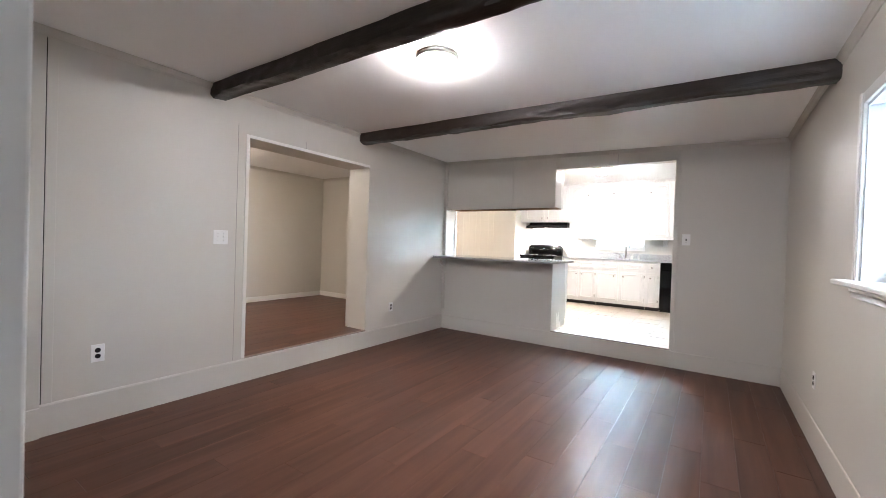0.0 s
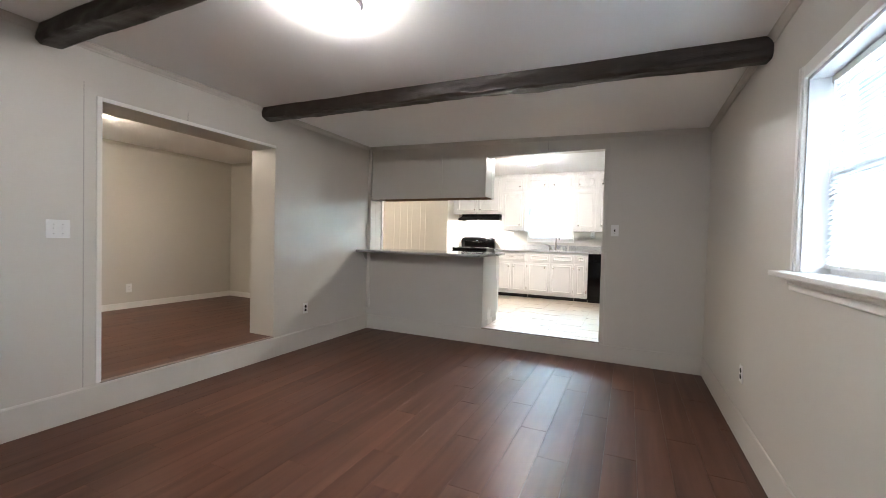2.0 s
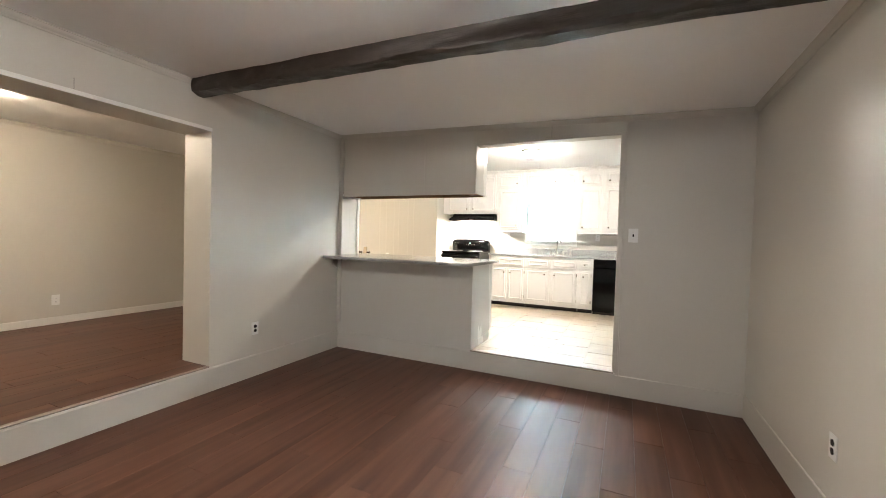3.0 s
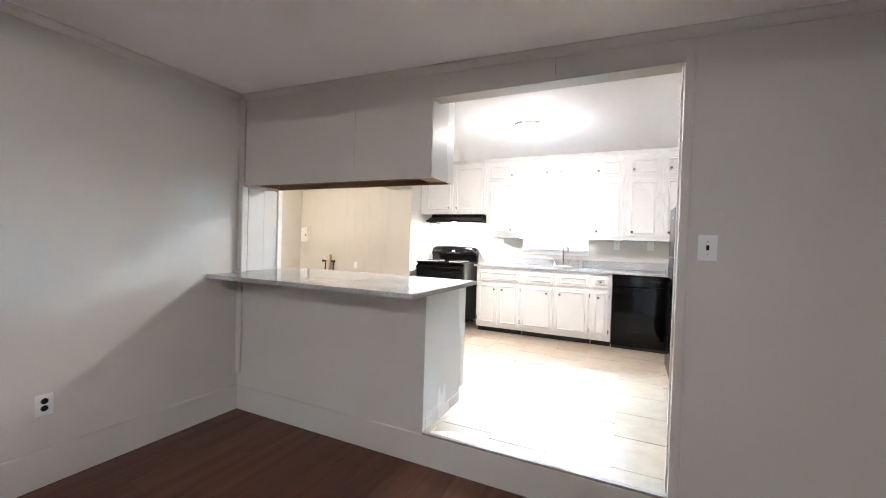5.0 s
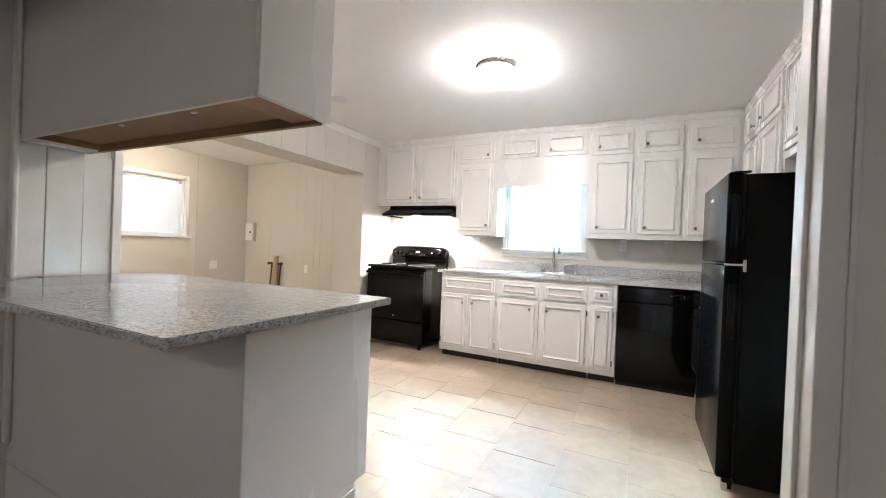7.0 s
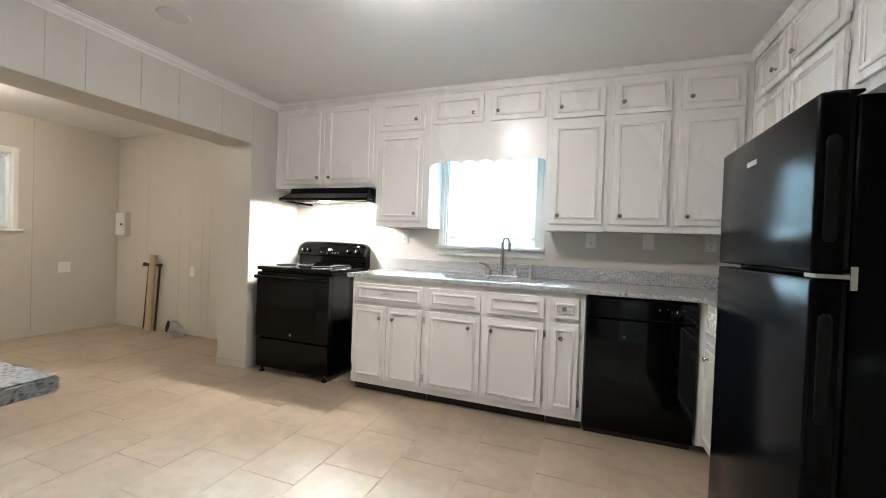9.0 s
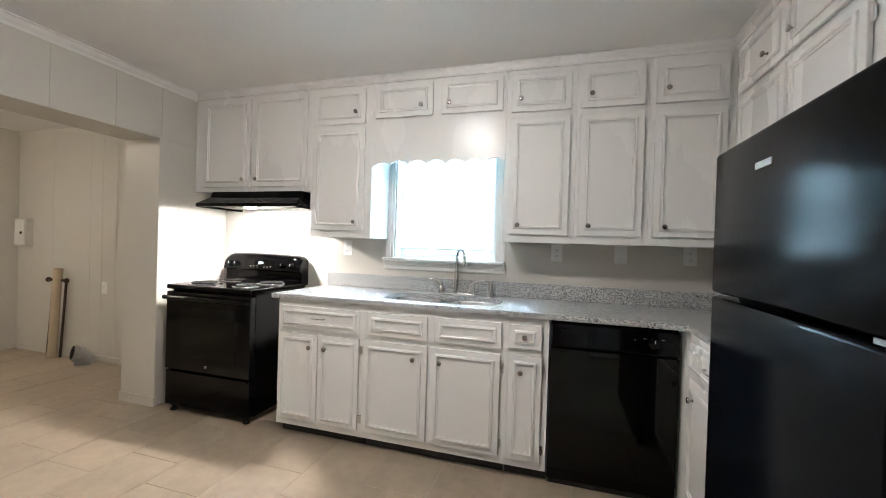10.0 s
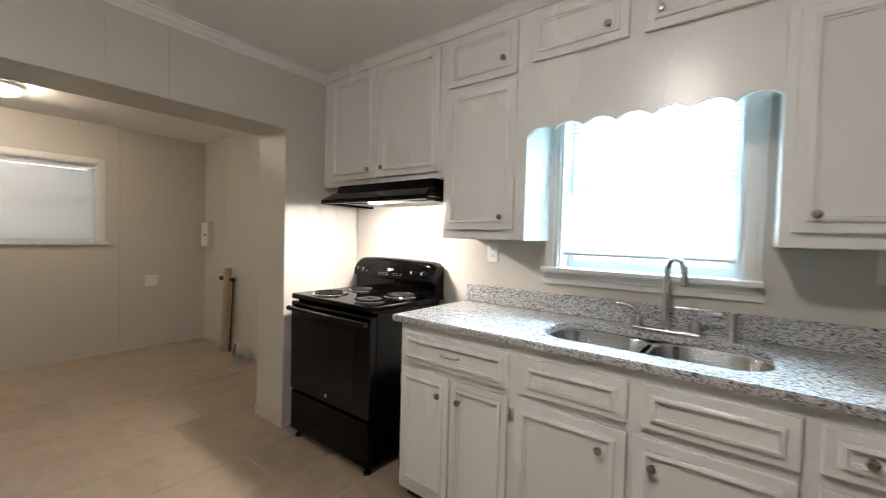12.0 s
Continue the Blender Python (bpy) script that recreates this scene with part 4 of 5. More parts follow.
bowl(SX0 - 0.003, -0.945, SY0 - 0.003, SY1 + 0.003, "bowl")
bowl(-0.925, SX1 + 0.003, SY0 - 0.003, SY1 + 0.003, "bowl")
part("divider", boxes((-0.955, SY0 + 0.07, 1.06, -0.915, SY1 - 0.07, 1.0965), bevel=0.008), STEEL, sink)

FX, FY = -0.905, 9.115
fa = thing("kitchen_faucet", "brushed nickel gooseneck faucet with two lever handles and a side sprayer", "faucet")
part("base_plate", boxes((FX - 0.13, FY - 0.028, CT + S, FX + 0.13, FY + 0.028, CT + 0.014), bevel=0.006), NICKEL, fa)
neck = [(FX, FY, CT + 0.012), (FX, FY, CT + 0.265)] + [(FX + 0.65 * 0.057 * (1 - math.cos(a)), FY - 0.76 * 0.057 * (1 - math.cos(a)), CT + 0.265 + 0.057 * math.sin(a)) for a in (i * math.pi / 12 for i in range(1, 13))] + [(FX + 0.65 * 0.117, FY - 0.76 * 0.117, CT + 0.212)]
part("spout", tube(bmesh.new(), neck, [0.017, 0.0125] + [0.0125] * 11 + [0.0125, 0.0145], 14), NICKEL, fa, "", True)
for sx in (-1, 1):
    h = part("handle_base", lathe(bmesh.new(), [(0.022, 0), (0.021, 0.02), (0.016, 0.035), (0.012, 0.05), (0.0, 0.055)], Matrix.Translation((FX + sx * 0.108, FY, CT + 0.013)), 16), NICKEL, fa, "", True)
    part("lever", tube(bmesh.new(), [(FX + sx * 0.108, FY, CT + 0.050), (FX + sx * 0.112, FY - 0.003, CT + 0.074), (FX + sx * 0.130, FY - 0.010, CT + 0.093), (FX + sx * 0.160, FY - 0.016, CT + 0.103), (FX + sx * 0.203, FY - 0.020, CT + 0.106)], [0.011, 0.0095, 0.0085, 0.008, 0.0085], 10), NICKEL, h, "", True)
sp = thing("side_sprayer", "brushed nickel side sprayer standing behind the sink", "sprayer")
part("holder", lathe(bmesh.new(), [(0.022, 0), (0.020, 0.01), (0.014, 0.03), (0.013, 0.04)], Matrix.Translation((-0.665, FY, CT + S)), 16), NICKEL, sp, "", True)
part("spray_head", lathe(bmesh.new(), [(0.011, 0.03), (0.012, 0.07), (0.016, 0.10), (0.013, 0.115), (0, 0.117)], Matrix.Translation((-0.665, FY, CT + S)), 16), NICKEL, sp, "", True)

# ---- range ----
rg = thing("electric_range", "black electric coil range with an oven window and raised control panel", "stove")
RX0, RX1, RY0, RY1, RT = -2.955, -2.195, 8.60, 9.195, 1.135
part("body", boxes((RX0 + 0.004, RY0 + 0.02, K + 0.045, RX1 - 0.004, RY1 - 0.03, RT - 0.035), bevel=0.004), BLACK, rg)
ck = part("cooktop", boxes((RX0 - 0.004, RY0 - 0.028, RT - 0.035, RX1 + 0.004, RY1 - 0.03, RT), bevel=0.010), BLACK, rg, "black enamel cooktop")
od = part("oven_door", boxes((RX0 + 0.003, RY0 - 0.030, 0.52, RX1 - 0.003, RY0 + 0.018, 1.085), bevel=0.006), BLACK, rg)
part("oven_window", boxes((RX0 + 0.13, RY0 - 0.033, 0.62, RX1 - 0.13, RY0 - 0.028, 0.985), bevel=0.0015), BLACKG, od, "dark glass oven window")
part("handle", tube(tube(tube(bmesh.new(), [(RX0 + 0.01, RY0 - 0.056, 1.045), (RX1 - 0.01, RY0 - 0.056, 1.045)], 0.016, 12), [(RX0 + 0.05, RY0 - 0.058, 1.045), (RX0 + 0.05, RY0 - 0.028, 1.045)], 0.012, 8), [(RX1 - 0.05, RY0 - 0.058, 1.045), (RX1 - 0.05, RY0 - 0.028, 1.045)], 0.012, 8), BLACK, od, "black bar handle", True)
part("badge", lathe(bmesh.new(), [(0.011, 0), (0.010, 0.002), (0, 0.0022)], pose((RX0 + RX1) / 2, RY0 - 0.030, 0.565, 90), 18), NICKEL, od, "small round metal badge")
dr = part("storage_drawer", boxes((RX0 + 0.003, RY0 - 0.024, K + 0.05, RX1 - 0.003, RY0 + 0.018, 0.508), bevel=0.006), BLACK, rg)
part("drawer_lip", boxes((RX0 + 0.02, RY0 - 0.034, 0.492, RX1 - 0.02, RY0 - 0.02, 0.507), bevel=0.003), BLACK, dr)
for x in (RX0 + 0.05, RX1 - 0.05):
    for y in (RY0 + 0.01, RY1 - 0.08):
        part("foot", lathe(bmesh.new(), [(0.022, 0), (0.022, 0.012), (0.010, 0.016), (0.010, 0.05)], Matrix.Translation((x, y, K)), 12), DARK, rg)
for (x, y, r) in ((RX0 + 0.19, RY0 + 0.13, 0.098), (RX0 + 0.19, RY0 + 0.40, 0.078), (RX1 - 0.19, RY0 + 0.13, 0.078), (RX1 - 0.19, RY0 + 0.40, 0.098)):
    pan = part("drip_pan", lathe(bmesh.new(), [(r + 0.018, 0.001), (r + 0.016, 0.006), (r + 0.008, 0.006), (r * 0.9, 0.002), (0.02, 0.0015), (0, 0.0015)], Matrix.Translation((x, y, RT)), 32), CHROME, ck, "chrome drip pan", True)
    turns = 4
    pts = [(x + (0.018 + (r - 0.02) * i / (turns * 20)) * math.cos(2 * math.pi * i / 20), y + (0.018 + (r - 0.02) * i / (turns * 20)) * math.sin(2 * math.pi * i / 20), RT + 0.010) for i in range(turns * 20 + 1)]
    part("coil", tube(bmesh.new(), pts, 0.0052, 6), DARK, ck, "black spiral heating coil", True)
# control panel: a leaning, slightly crowned back guard
bg = bmesh.new()
gx = 24
rows2 = []
for i in range(gx + 1):
    q = i / gx
    x = RX0 + (RX1 - RX0) * q
    e = min(q, 1 - q) * (RX1 - RX0)
    crown = -0.03 * (max(0, 0.06 - e) / 0.06) ** 2 + 0.012 * math.sin(math.pi * q)
    zt = 1.355 + crown
    rows2.append([bg.verts.new(p) for p in ((x, RY1, RT - 0.02), (x, RY1 - 0.085, RT - 0.02), (x, RY1 - 0.085, RT + 0.085), (x, RY1 - 0.115, RT + 0.095), (x, RY1 - 0.105, zt - 0.045), (x, RY1 - 0.088, zt - 0.015), (x, RY1 - 0.06, zt), (x, RY1, zt - 0.004))])
for a, b in zip(rows2, rows2[1:]):
    for j in range(8):
        bg.faces.new((a[j], a[(j + 1) % 8], b[(j + 1) % 8], b[j]))
bg.faces.new(rows2[0])
bg.faces.new(rows2[-1][::-1])
pn = part("control_panel", bg, BLACK, rg, "black curved control panel", True)
face_m = pose(0, RY1 - 0.111, 1.275, -4)
for x in (RX0 + 0.075, RX0 + 0.135, RX1 - 0.075, RX1 - 0.165):
    part("knob", lathe(bmesh.new(), [(0.024, 0), (0.023, 0.006), (0.019, 0.010), (0.017, 0.024), (0.012, 0.028), (0, 0.028)], face_m @ pose(x, 0, 0, 90), 20), BLACK, pn, "black control knob", True)
    bm = bmesh.new()
    bmesh.ops.create_cube(bm, size=1, matrix=face_m @ pose(x, -0.029, 0.006) @ Matrix.Diagonal((0.003, 0.002, 0.016, 1)))
    part("knob_mark", bm, PLASTIC, pn)
bm = bmesh.new()
bmesh.ops.create_cube(bm, size=1, matrix=face_m @ pose((RX0 + RX1) / 2, 0.001, 0.0) @ Matrix.Diagonal((0.25, 0.006, 0.07, 1)))
part("display", bm, BLACKG, pn, "dark glass clock display")
bm = bmesh.new()
SEG = {"a": (0, 1, 1), "b": (1, 0.5, 0), "c": (1, -0.5, 0), "d": (0, -1, 1), "e": (-1, -0.5, 0), "f": (-1, 0.5, 0), "g": (0, 0, 1)}
for k, on in enumerate(("abcdefg", "abcdef", "abc")):
    for s in on:
        u, v, flat = SEG[s]
        cx, cz = (RX0 + RX1) / 2 - 0.014 + 0.016 * k, 0.012
        bmesh.ops.create_cube(bm, size=1, matrix=face_m @ pose(cx + u * 0.0045, -0.0028, cz + v * 0.008) @ Matrix.Diagonal((0.008 if flat else 0.002, 0.001, 0.002 if flat else 0.007, 1)))
part("clock_digits", bm, DIGIT, pn, "glowing pale blue clock digits")
for k in range(7):
    for zz in (-0.012, -0.024):
        if abs(k - 3) > 0:
            bm = bmesh.new()
            bmesh.ops.create_cube(bm, size=1, matrix=face_m @ pose((RX0 + RX1) / 2 - 0.10 + 0.033 * k, -0.0025, zz) @ Matrix.Diagonal((0.016, 0.001, 0.003, 1)))
            part("panel_print", bm, NICKEL, pn, "small pale printed mark")

# range hood
hd = thing("range_hood", "black under-cabinet range hood with its lamp on", "range hood")
HX0, HX1, HF = -2.90, -1.99, 8.745
bm = bmesh.new()
sec = [(KB - 0.004, 1.845), (8.85, 1.845), (8.83, 1.80), (HF, 1.745), (HF, 1.722), (HF + 0.018, 1.717), (HF + 0.024, 1.739), (KB - 0.004, 1.737)]
a = [bm.verts.new((HX0 + (0.05 if z > 1.79 else 0), y, z)) for y, z in sec]
b = [bm.verts.new((HX1 - (0.03 if z > 1.79 else 0), y, z)) for y, z in sec]
for i in range(8):
    bm.faces.new((a[i], a[(i + 1) % 8], b[(i + 1) % 8], b[i]))
bm.faces.new(a[::-1])
bm.faces.new(b)
part("hood_body", bm, BLACK, hd)
part("side_lip", boxes((HX0 + 0.002, HF + 0.026, 1.716, HX0 + 0.010, KB - 0.006, 1.7365)), BLACK, hd)
part("side_lip", boxes((HX1 - 0.010, HF + 0.026, 1.716, HX1 - 0.002, KB - 0.006, 1.7365)), BLACK, hd)
part("lamp_plate", boxes((-2.60, 8.785, 1.7295, -2.36, 8.905, 1.7375), bevel=0.002), STEEL, hd, "bright metal lamp plate")
part("hood_lamp", lathe(bmesh.new(), [(0.046, 0.004), (0.045, -0.006), (0.028, -0.013), (0, -0.014)], Matrix.Translation((-2.48, 8.85, 1.7295)), 20), HOOD_GLOW, hd, "glowing hood lamp")
part("filter", boxes((-2.86, 8.93, 1.728, -2.06, 9.17, 1.737), bevel=0.002), STEEL, hd, "metal grease filter")
for x in (-2.72, -2.64):
    part("switch", boxes((x, HF - 0.004, 1.728, x + 0.04, HF + 0.001, 1.738)), DARK, hd)

# dishwasher
dwm = thing("dishwasher", "glossy black built-in dishwasher with a round control dial", "dishwasher")
WX0, WX1 = -0.235, 0.385
part("body", boxes((WX0 + 0.004, BF + 0.012, K + 0.12, WX1 - 0.004, KB - 0.03, 1.094)), BLACK, dwm)
part("door", boxes((WX0 + 0.003, BF - 0.022, 0.318, WX1 - 0.003, BF + 0.01, 0.955), bevel=0.005), BLACKG, dwm, "glossy black door panel")
cp = part("control_panel", boxes((WX0 + 0.003, BF - 0.028, 0.962, WX1 - 0.003, BF + 0.01, 1.088), bevel=0.008), BLACK, dwm)
part("latch_recess", boxes((WX0 + 0.06, BF - 0.031, 1.035, WX0 + 0.16, BF - 0.027, 1.062), bevel=0.002), BLACK, cp)
part("dial", lathe(bmesh.new(), [(0.030, 0), (0.029, 0.004), (0.021, 0.007), (0.019, 0.022), (0.014, 0.025), (0, 0.025)], pose(0.265, BF - 0.028, 1.025, 90), 22), BLACK, cp, "round black dial", True)
part("dial_mark", boxes((0.2635, BF - 0.0545, 1.028, 0.2665, BF - 0.052, 1.043)), PLASTIC, cp)
for r in ((0.175, BF - 0.0295, 1.033, 0.181, BF - 0.0275, 1.039), (0.215, BF - 0.0295, 1.043, 0.235, BF - 0.0275, 1.045), (0.296, BF - 0.0295, 1.043, 0.312, BF - 0.0275, 1.045)):
    part("printed_mark", boxes(r), NICKEL, cp, "small pale printed mark")
part("toe_panel", boxes((WX0 + 0.003, BF + 0.0, 0.245, WX1 - 0.003, BF + 0.015, 0.329), bevel=0.003), BLACK, dwm)
# dark sheet that puts the shade under the toe panel into colour
part("toe_shadow", boxes((WX0 + 0.01, BF + 0.03, K, WX1 - 0.01, BF + 0.045, 0.245)), TOE_DARK, dwm)

# refrigerator, facing west
fg = thing("refrigerator", "black top-freezer refrigerator with pocket handles and textured doors", "refrigerator")
GX, GY0, GY1, GT = 0.297, 7.14, 7.91, 1.81
part("body", boxes((GX + 0.078, GY0 + 0.004, K + 0.05, GX + 0.74, GY1 - 0.004, GT - 0.012), bevel=0.006), BLACKM, fg)
SPL = 1.345


def fridge_door(z0, z1, hz0, hz1, name):
    bm = bmesh.new()
    box(bm, GX, GY0, z0, GX + 0.066, GY1, z1, 0.012, 3)
    dd = part(name, bm, BLACKM, fg, "", True)
    part("gasket", boxes((GX + 0.066, GY0 + 0.012, z0 + 0.01, GX + 0.0775, GY1 - 0.012, z1 - 0.01)), DARK, dd, "dark rubber door seal")
    prof = [(GX + 0.033 + 0.014 * math.cos(a), (hz0 if math.sin(a) < 0 else hz1) + 0.014 * math.sin(a)) for a in (2 * math.pi * i / 20 for i in range(20))]
    bm = bmesh.new()
    outer = [bm.verts.new((x, GY0 - 0.004, z)) for x, z in prof]
    inner = [bm.verts.new((GX + 0.033 + (x - GX - 0.033) * 0.72, GY0 - 0.004, z)) for x, z in prof]
    deep = [bm.verts.new((GX + 0.033 + (x - GX - 0.033) * 0.68, GY0 - 0.0005, z)) for x, z in prof]
    base = [bm.verts.new((x + (0.002 if x > GX + 0.033 else -0.002), GY0 + 0.001, z)) for x, z in prof]
    for p, q in ((base, outer), (outer, inner), (inner, deep)):
        for i in range(20):
            bm.faces.new((p[i], p[(i + 1) % 20], q[(i + 1) % 20], q[i]))
    bm.faces.new(deep)
    part("pocket_handle", bm, SLOT, dd, "black recessed pocket handle", True)
    return dd


fd = fridge_door(SPL + 0.006, GT, SPL + 0.10, SPL + 0.34, "freezer_door")
part("badge", boxes((GX - 0.003, GY1 - 0.38, GT - 0.105, GX + 0.001, GY1 - 0.295, GT - 0.087), bevel=0.001), NICKEL, fd, "small plain metal name badge")
fridge_door(K + 0.065, SPL - 0.006, SPL - 0.36, SPL - 0.11, "fridge_door")
part("hinge", boxes((GX + 0.006, GY0 - 0.006, SPL - 0.005, GX + 0.085, GY0 + 0.05, SPL + 0.005), (GX + 0.074, GY0 - 0.008, SPL - 0.032, GX + 0.088, GY0 + 0.02, SPL + 0.026)), STEEL, fg, "bright steel centre hinge")
part("top_hinge", boxes((GX + 0.03, GY0 + 0.02, GT - 0.002, GX + 0.10, GY0 + 0.06, GT + 0.007), bevel=0.004), BLACK, fg)
part("kick_grille", boxes((GX + 0.05, GY0 + 0.01, K + 0.012, GX + 0.075, GY1 - 0.01, K + 0.06), bevel=0.003), DARK, fg)
for y in (GY0 + 0.03, GY1 - 0.05):
    part("foot", boxes((GX + 0.03, y - 0.02, K, GX + 0.08, y + 0.02, K + 0.045), bevel=0.004), STEEL, fg, "bright metal foot")
    part("roller", lathe(bmesh.new(), [(0.024, -0.02), (0.024, 0.02)], pose(GX + 0.66, y, K + 0.0245, 90), 14), DARK, fg)

cover = thing("ceiling_cover", "round pale grey blank cover plate on the kitchen ceiling", "cover plate", at=(-2.525, 7.48, KIT_TOP))
part("disc", lathe(bmesh.new(), [(0.082, 0.0), (0.085, -0.003), (0.080, -0.008), (0.0, -0.010)], n=36), COVER, cover, "", True)
part("screw", lathe(bmesh.new(), [(0.005, -0.009), (0.004, -0.0115), (0.0, -0.012)], Matrix.Translation((-0.055, 0, 0)), 10), NICKEL, cover, "bright screw head", True)

# sockets over the counter
for x, z, kind in ((-1.84, 1.437, "socket"), (-0.224, 1.452, "socket"), (0.182, 1.455, "switch"), (0.586, 1.457, "socket")):
    plate(pose(x, KB, z), 0.075, 0.12, "white wall socket over the granite upstand" if kind == "socket" else "white toggle switch over the granite upstand", "outlet" if kind == "socket" else "light switch", kind, False)

# ---- dining room things ----
bx = thing("breaker_box", "small greige painted electrical box with a round latch on the wall", "electrical box")
part("cabinet", boxes((-5.86, KB - 0.06, 1.33, -5.67, KB, 1.63), bevel=0.004), WALL, bx)
part("door", boxes((-5.845, KB - 0.072, 1.345, -5.685, KB - 0.061, 1.615), bevel=0.004), TRIM, bx)
part("latch", lathe(bmesh.new(), [(0.014, 0), (0.012, 0.010), (0, 0.012)], pose(-5.73, KB - 0.072, 1.475, 90), 14), RUST, bx, "dark round latch")
plate(pose(-4.57, KB, 0.95), 0.075, 0.12, "white blank plate on the dining room wall", "outlet", "switch", False)
plate(pose(DX, 8.66, 0.95, 0, 0, WEST), 0.12, 0.12, "white wall plate under the dining room window", "light switch", "switch", False)
pipe = thing("drain_standpipe", "tan plastic standpipe rising from the floor by the wall", "pipe")
part("pipe", tube(bmesh.new(), [(-5.18, KB - 0.085, K), (-5.11, KB - 0.085, 1.12)], 0.038, 18), TAN, pipe, "", True)
part("collar", lathe(bmesh.new(), [(0.043, 0), (0.043, 0.05), (0.038, 0.055)], Matrix.Translation((-5.178, KB - 0.085, K)), 18), TAN, pipe, "", True)
for s in (-1, 1):
    w = thing("water_pipe", "thin dark iron water pipe with a valve beside the standpipe", "pipe", "washer pipes")
    x0, x1 = (-5.29, -5.22) if s < 0 else (-5.09, -5.03)
    part("pipe", tube(bmesh.new(), [(x0 - 0.01, KB - 0.06, K), (x1, KB - 0.06, 1.0)], 0.011, 10), RUST, w, "", True)
    vx = x1
    part("valve", tube(bmesh.new(), [(vx + (0 if s < 0 else -0.08), KB - 0.06, 1.0), (vx, KB - 0.07, 1.0), (vx - (0.05 if s < 0 else -0.02), KB - 0.075, 1.0)], [0.014, 0.019, 0.014], 10), RUST, w, "", True)
    part("valve_wheel", lathe(bmesh.new(), [(0.024, 0), (0.026, 0.006), (0.022, 0.012), (0, 0.014)], Matrix.Translation((vx + s * (0.05 if s < 0 else 0.02), KB - 0.075, 1.0)) @ pose(0, 0, 0, 0, s * 90), 14), RUST, w, "", True)
duct = thing("dryer_duct", "short crumpled aluminium dryer duct elbow lying on the tile floor", "duct")
pts, rs = [], []
for i in range(33):
    q = i / 32
    a = 1.3 * max(0, q - 0.4) / 0.6
    h = 0.075 * (1 - math.cos(a))
    pts.append((-4.64 - 0.35 * h * 1.5, KB - 0.13 - 0.94 * h * 1.5, K + 0.003 + 0.055 * min(q, 0.4) / 0.4 + 0.075 * math.sin(a)))
    rs.append(0.072 + 0.004 * math.cos(i * math.pi) + 0.004 * noise.noise(Vector((i * 0.7, 0, 0))))
part("duct_tube", tube(bmesh.new(), pts, rs, 24), FOIL, duct, "", True)
end, away = Vector(pts[-1]), (Vector(pts[-1]) - Vector(pts[-2])).normalized()
part("mouth", lathe(bmesh.new(), [(0.066, 0.001), (0.002, 0.0015)], Matrix.Translation(end) @ away.to_track_quat("Z", "Y").to_matrix().to_4x4(), 20), SLOT, duct, "dark open mouth")

# ---- outside ----
fixed("ground", boxes((-60, -60, -0.6, 60, 60, -0.5)), GRASS, "mown lawn round the house", "ground")
DAY = glow("bright_daylight", (0.52, 0.82, 1.0), DAYLIGHT)
fixed("backdrop_kitchen", boxes((-2.3, KB + 1.2, 0.3, 0.3, KB + 1.22, 3.2)), DAY, "bright overcast daylight outside the window", "backdrop")
# unseen glow added behind the hall, to brighten the entry jamb
DAY4 = glow("entry_fill_glow", (0.78, 0.87, 1.0), 2.2)
DAY3 = glow("den_daylight", (0.72, 0.87, 1.0), DAYLIGHT * 0.0385)
fixed("backdrop_den", boxes((XR + 1.2, 1.4, 0.2, XR + 1.22, 4.2, 3.2)), DAY3, "bright overcast daylight outside the window", "backdrop")
fixed("backdrop_hall", boxes((-1.5, -3.6, -0.3, 2.2, -3.58, 3.2)), DAY4, "unseen daylight panel added behind the hall to light the entry jamb", "backdrop")
DAY2 = glow("dull_daylight", (0.86, 0.93, 1.0), 6.5)
fixed("backdrop_dining", boxes((DX - 1.2, 6.4, 0.3, DX - 1.18, 9.0, 3.2)), DAY2, "dull daylight outside the window", "backdrop")
# out of view; added above the ceilings so no sun or sky leaks in
fixed("roof", boxes((DX - 0.6, -2.6, TOP, XR + 0.7, KB + 0.6, TOP + 0.15)), CEIL, "unseen flat slab added over the house to block sun and sky", "roof")

# ---- floor pieces ----
def planks(owner, x0, x1, y0, y1, z, w=0.182, length=1.22):
    cache = {}
    rng = random.Random(5)
    x, col = x0, 0
    while x < x1 - 0.01:
        xe = min(x + w, x1)
        y = y0 - (col * 0.437 + rng.uniform(0, 0.25)) % length
        while y < y1:
            a, b = max(y, y0), min(y + length, y1)
            if b - a > 0.02:
                key = (round(xe - x, 3), round(b - a, 3))
                if key not in cache:
                    bm = bmesh.new()
                    g = 0.0007
                    hw, hl = key[0] / 2 - g, key[1] / 2 - g
                    lo = [bm.verts.new((sx * hw, sy * hl, -0.004)) for sx, sy in ((-1, -1), (1, -1), (1, 1), (-1, 1))]
                    mi = [bm.verts.new((sx * hw, sy * hl, -0.0012)) for sx, sy in ((-1, -1), (1, -1), (1, 1), (-1, 1))]
                    up = [bm.verts.new((sx * (hw - 0.0005), sy * (hl - 0.0005), 0)) for sx, sy in ((-1, -1), (1, -1), (1, 1), (-1, 1))]
                    for p, q in ((lo, mi), (mi, up)):
                        for i in range(4):
                            bm.faces.new((p[i], p[(i + 1) % 4], q[(i + 1) % 4], q[i]))
                    bm.faces.new(up)
                    cache[key] = mesh("plank", bm, PLANK)
                ob = new("plank", cache[key])
                ob.parent = owner
                ob.matrix_basis = pose((x + xe) / 2, (a + b) / 2, z, rng.uniform(-0.02, 0.02), rng.uniform(-0.10, 0.10))
            y += length
        x, col = xe, col + 1


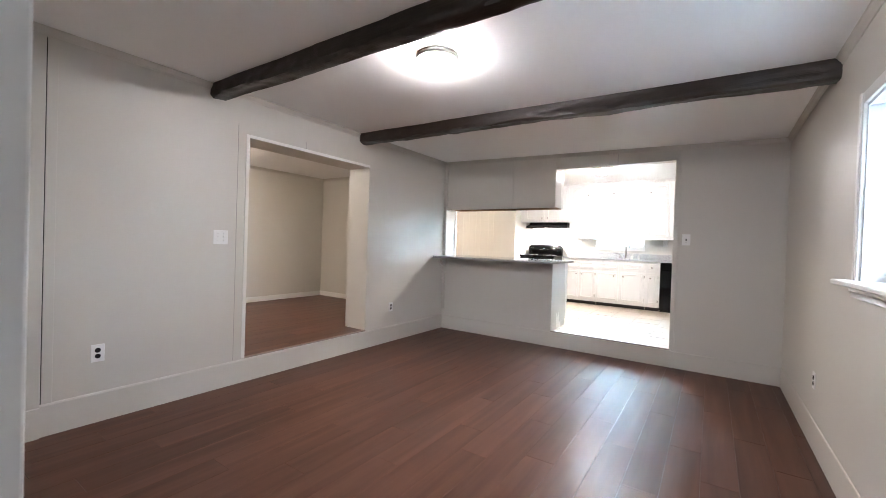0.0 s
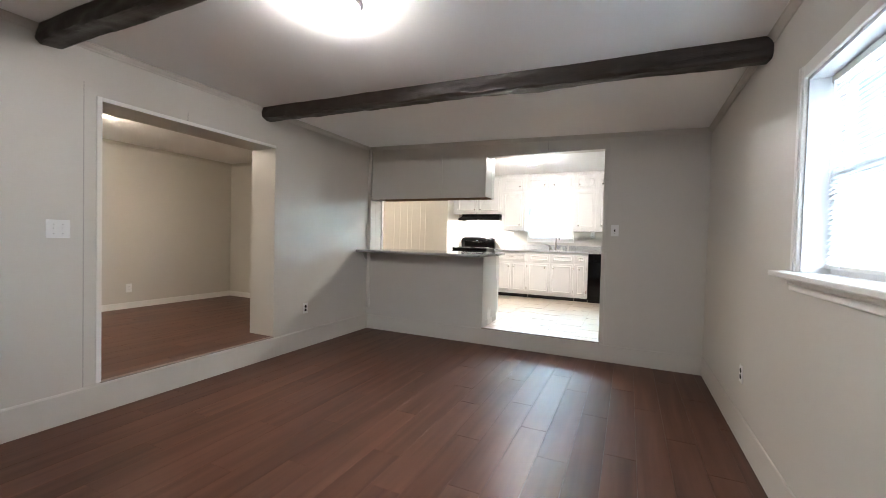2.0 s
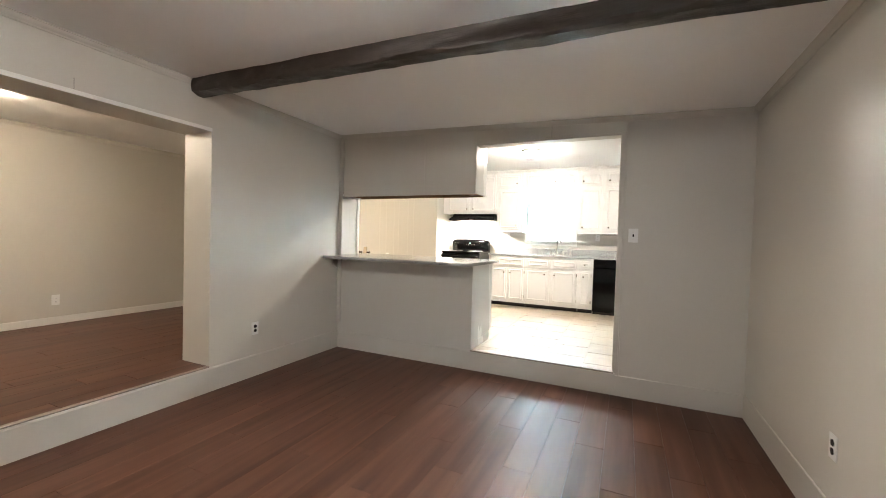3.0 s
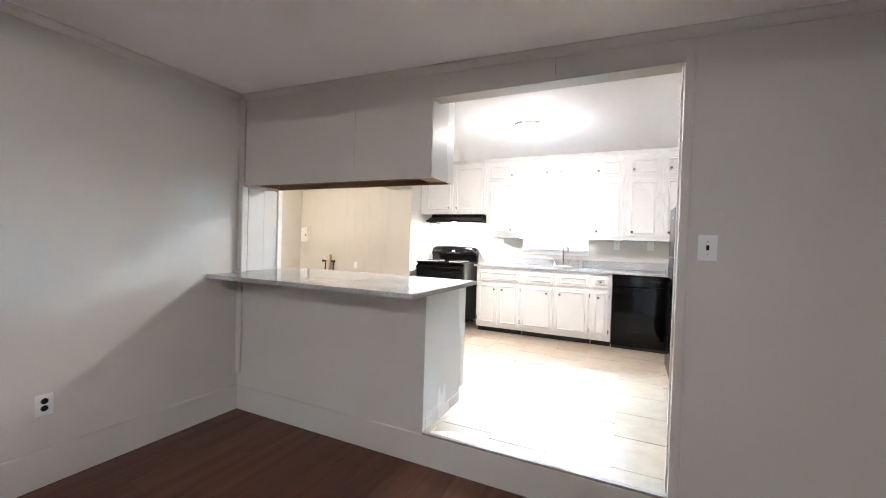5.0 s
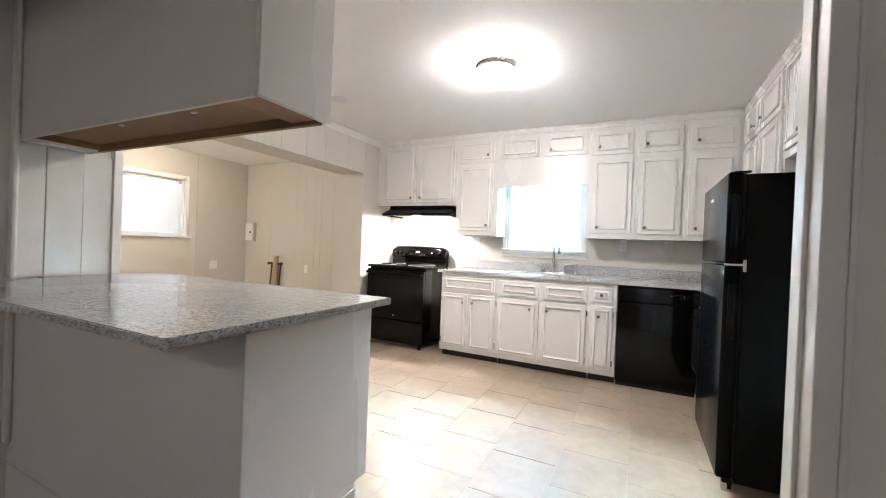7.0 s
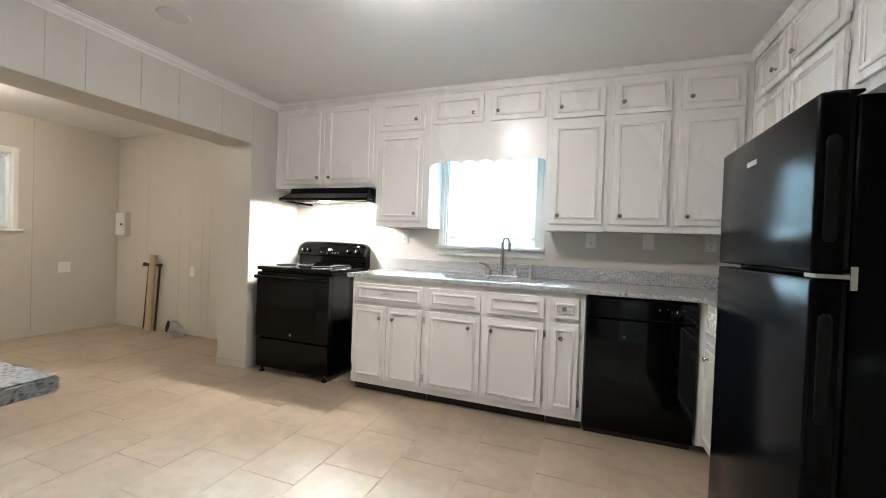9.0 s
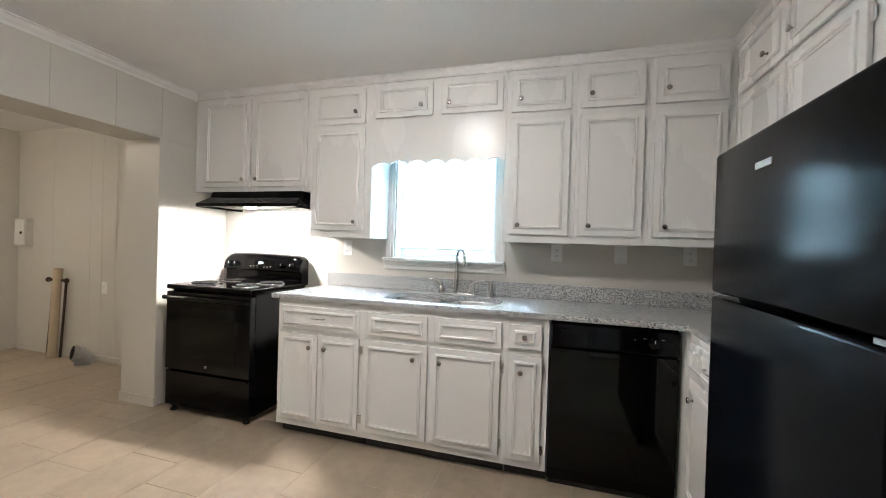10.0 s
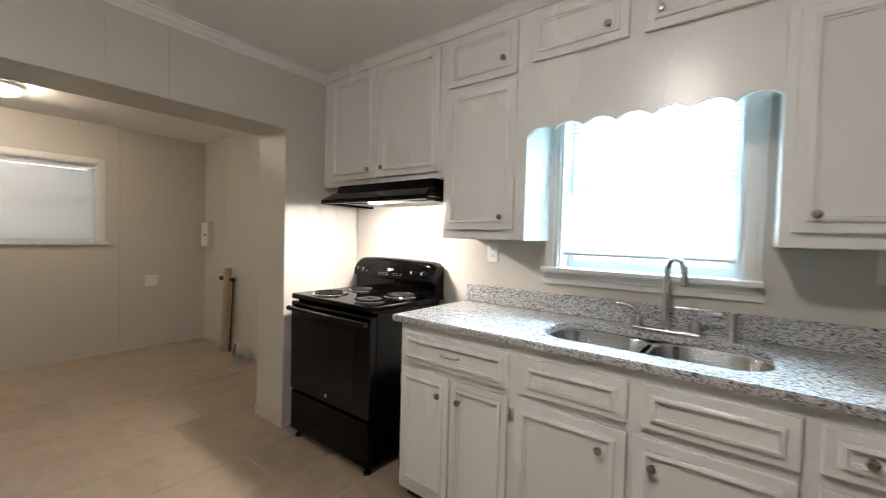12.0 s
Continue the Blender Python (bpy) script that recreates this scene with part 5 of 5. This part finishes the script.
planks(den_floor, XL + 0.002, XR - 0.002, -0.6, YB - 0.002, 0.0)
planks(liv_floor, LX + 0.002, XL - 0.355, 0.6, YB + 0.028, LO_Z0)
planks(liv_floor, XL - 0.3545, XL - 0.029, LO0 + 0.001, LO1 - 0.001, LO_Z0 + 0.004)


def tiles(owner, x0, x1, y0, y1, z, w, length, skip):
    cache = {}
    rng = random.Random(9)
    col = 0
    x = x0
    while x < x1:
        xe = min(x + w if col else -0.10 - w * math.floor((-0.10 - x0) / w), x1)
        y = y0 - length * ((0.17 + col * 0.37 + 0.1 * (col % 3)) % 1.0)
        while y < y1:
            a, b = max(y, y0), min(y + length, y1)
            if b - a > 0.03 and xe - x > 0.03 and not skip((x + xe) / 2, (a + b) / 2):
                key = (round(xe - x, 3), round(b - a, 3))
                if key not in cache:
                    bm = bmesh.new()
                    g = 0.0018
                    hw, hl = key[0] / 2 - g, key[1] / 2 - g
                    lo = [bm.verts.new((sx * hw, sy * hl, -0.004)) for sx, sy in ((-1, -1), (1, -1), (1, 1), (-1, 1))]
                    up = [bm.verts.new((sx * (hw - 0.0015), sy * (hl - 0.0015), 0)) for sx, sy in ((-1, -1), (1, -1), (1, 1), (-1, 1))]
                    for i in range(4):
                        bm.faces.new((lo[i], lo[(i + 1) % 4], up[(i + 1) % 4], up[i]))
                    bm.faces.new(up)
                    cache[key] = mesh("floor_tile", bm, TILE)
                ob = new("floor_tile", cache[key])
                ob.parent = owner
                ob.matrix_basis = pose((x + xe) / 2, (a + b) / 2, z + rng.uniform(-0.0008, 0.0008), rng.uniform(-0.12, 0.12), rng.uniform(-0.12, 0.12))
            y += length
        x, col = xe, col + 1


def behind(x, y):
    return (x < KL - ARCH_T - 0.1 and y < 6.6) or (x < KL and x > KL - ARCH_T and (y < ARCH0 or y > ARCH1 + 0.1))


tiles(kit_floor, DX + 0.002, KR - 0.002, YB + 0.021, KB - 0.002, K, 0.353, 0.41, behind)

# wall boards
boards(bpy.data.objects["wall_kitchen_north"], "y", KB, -1, [DX + 0.02, -5.35, -4.79, -4.62, -4.42, -4.30, -4.07, -3.93, -3.67, -3.425], K + 0.06, DIN_TOP - 0.05)
boards(arch_wall, "x", KL, 1, [6.0, 6.32, 6.75, 6.96, 7.16, 7.35, 7.66, 7.92, 8.28, 8.6, 8.95], ARCH_TOP + 0.002, KIT_TOP - 0.058)
boards(bpy.data.objects["wall_kitchen_stub"], "x", KL, 1, [YB + 0.001, YB + 0.148], 1.126, 1.845, 0.034)
boards(arch_wall, "x", KL, 1, [YB + 0.152, 5.90, 6.044], 1.126, 1.838, 0.034)
boards(arch_wall, "x", KL, 1, [ARCH1 + 0.001, 8.75, 8.86, 9.0, KB - 0.004], K + 0.08, 1.712, 0.0025)
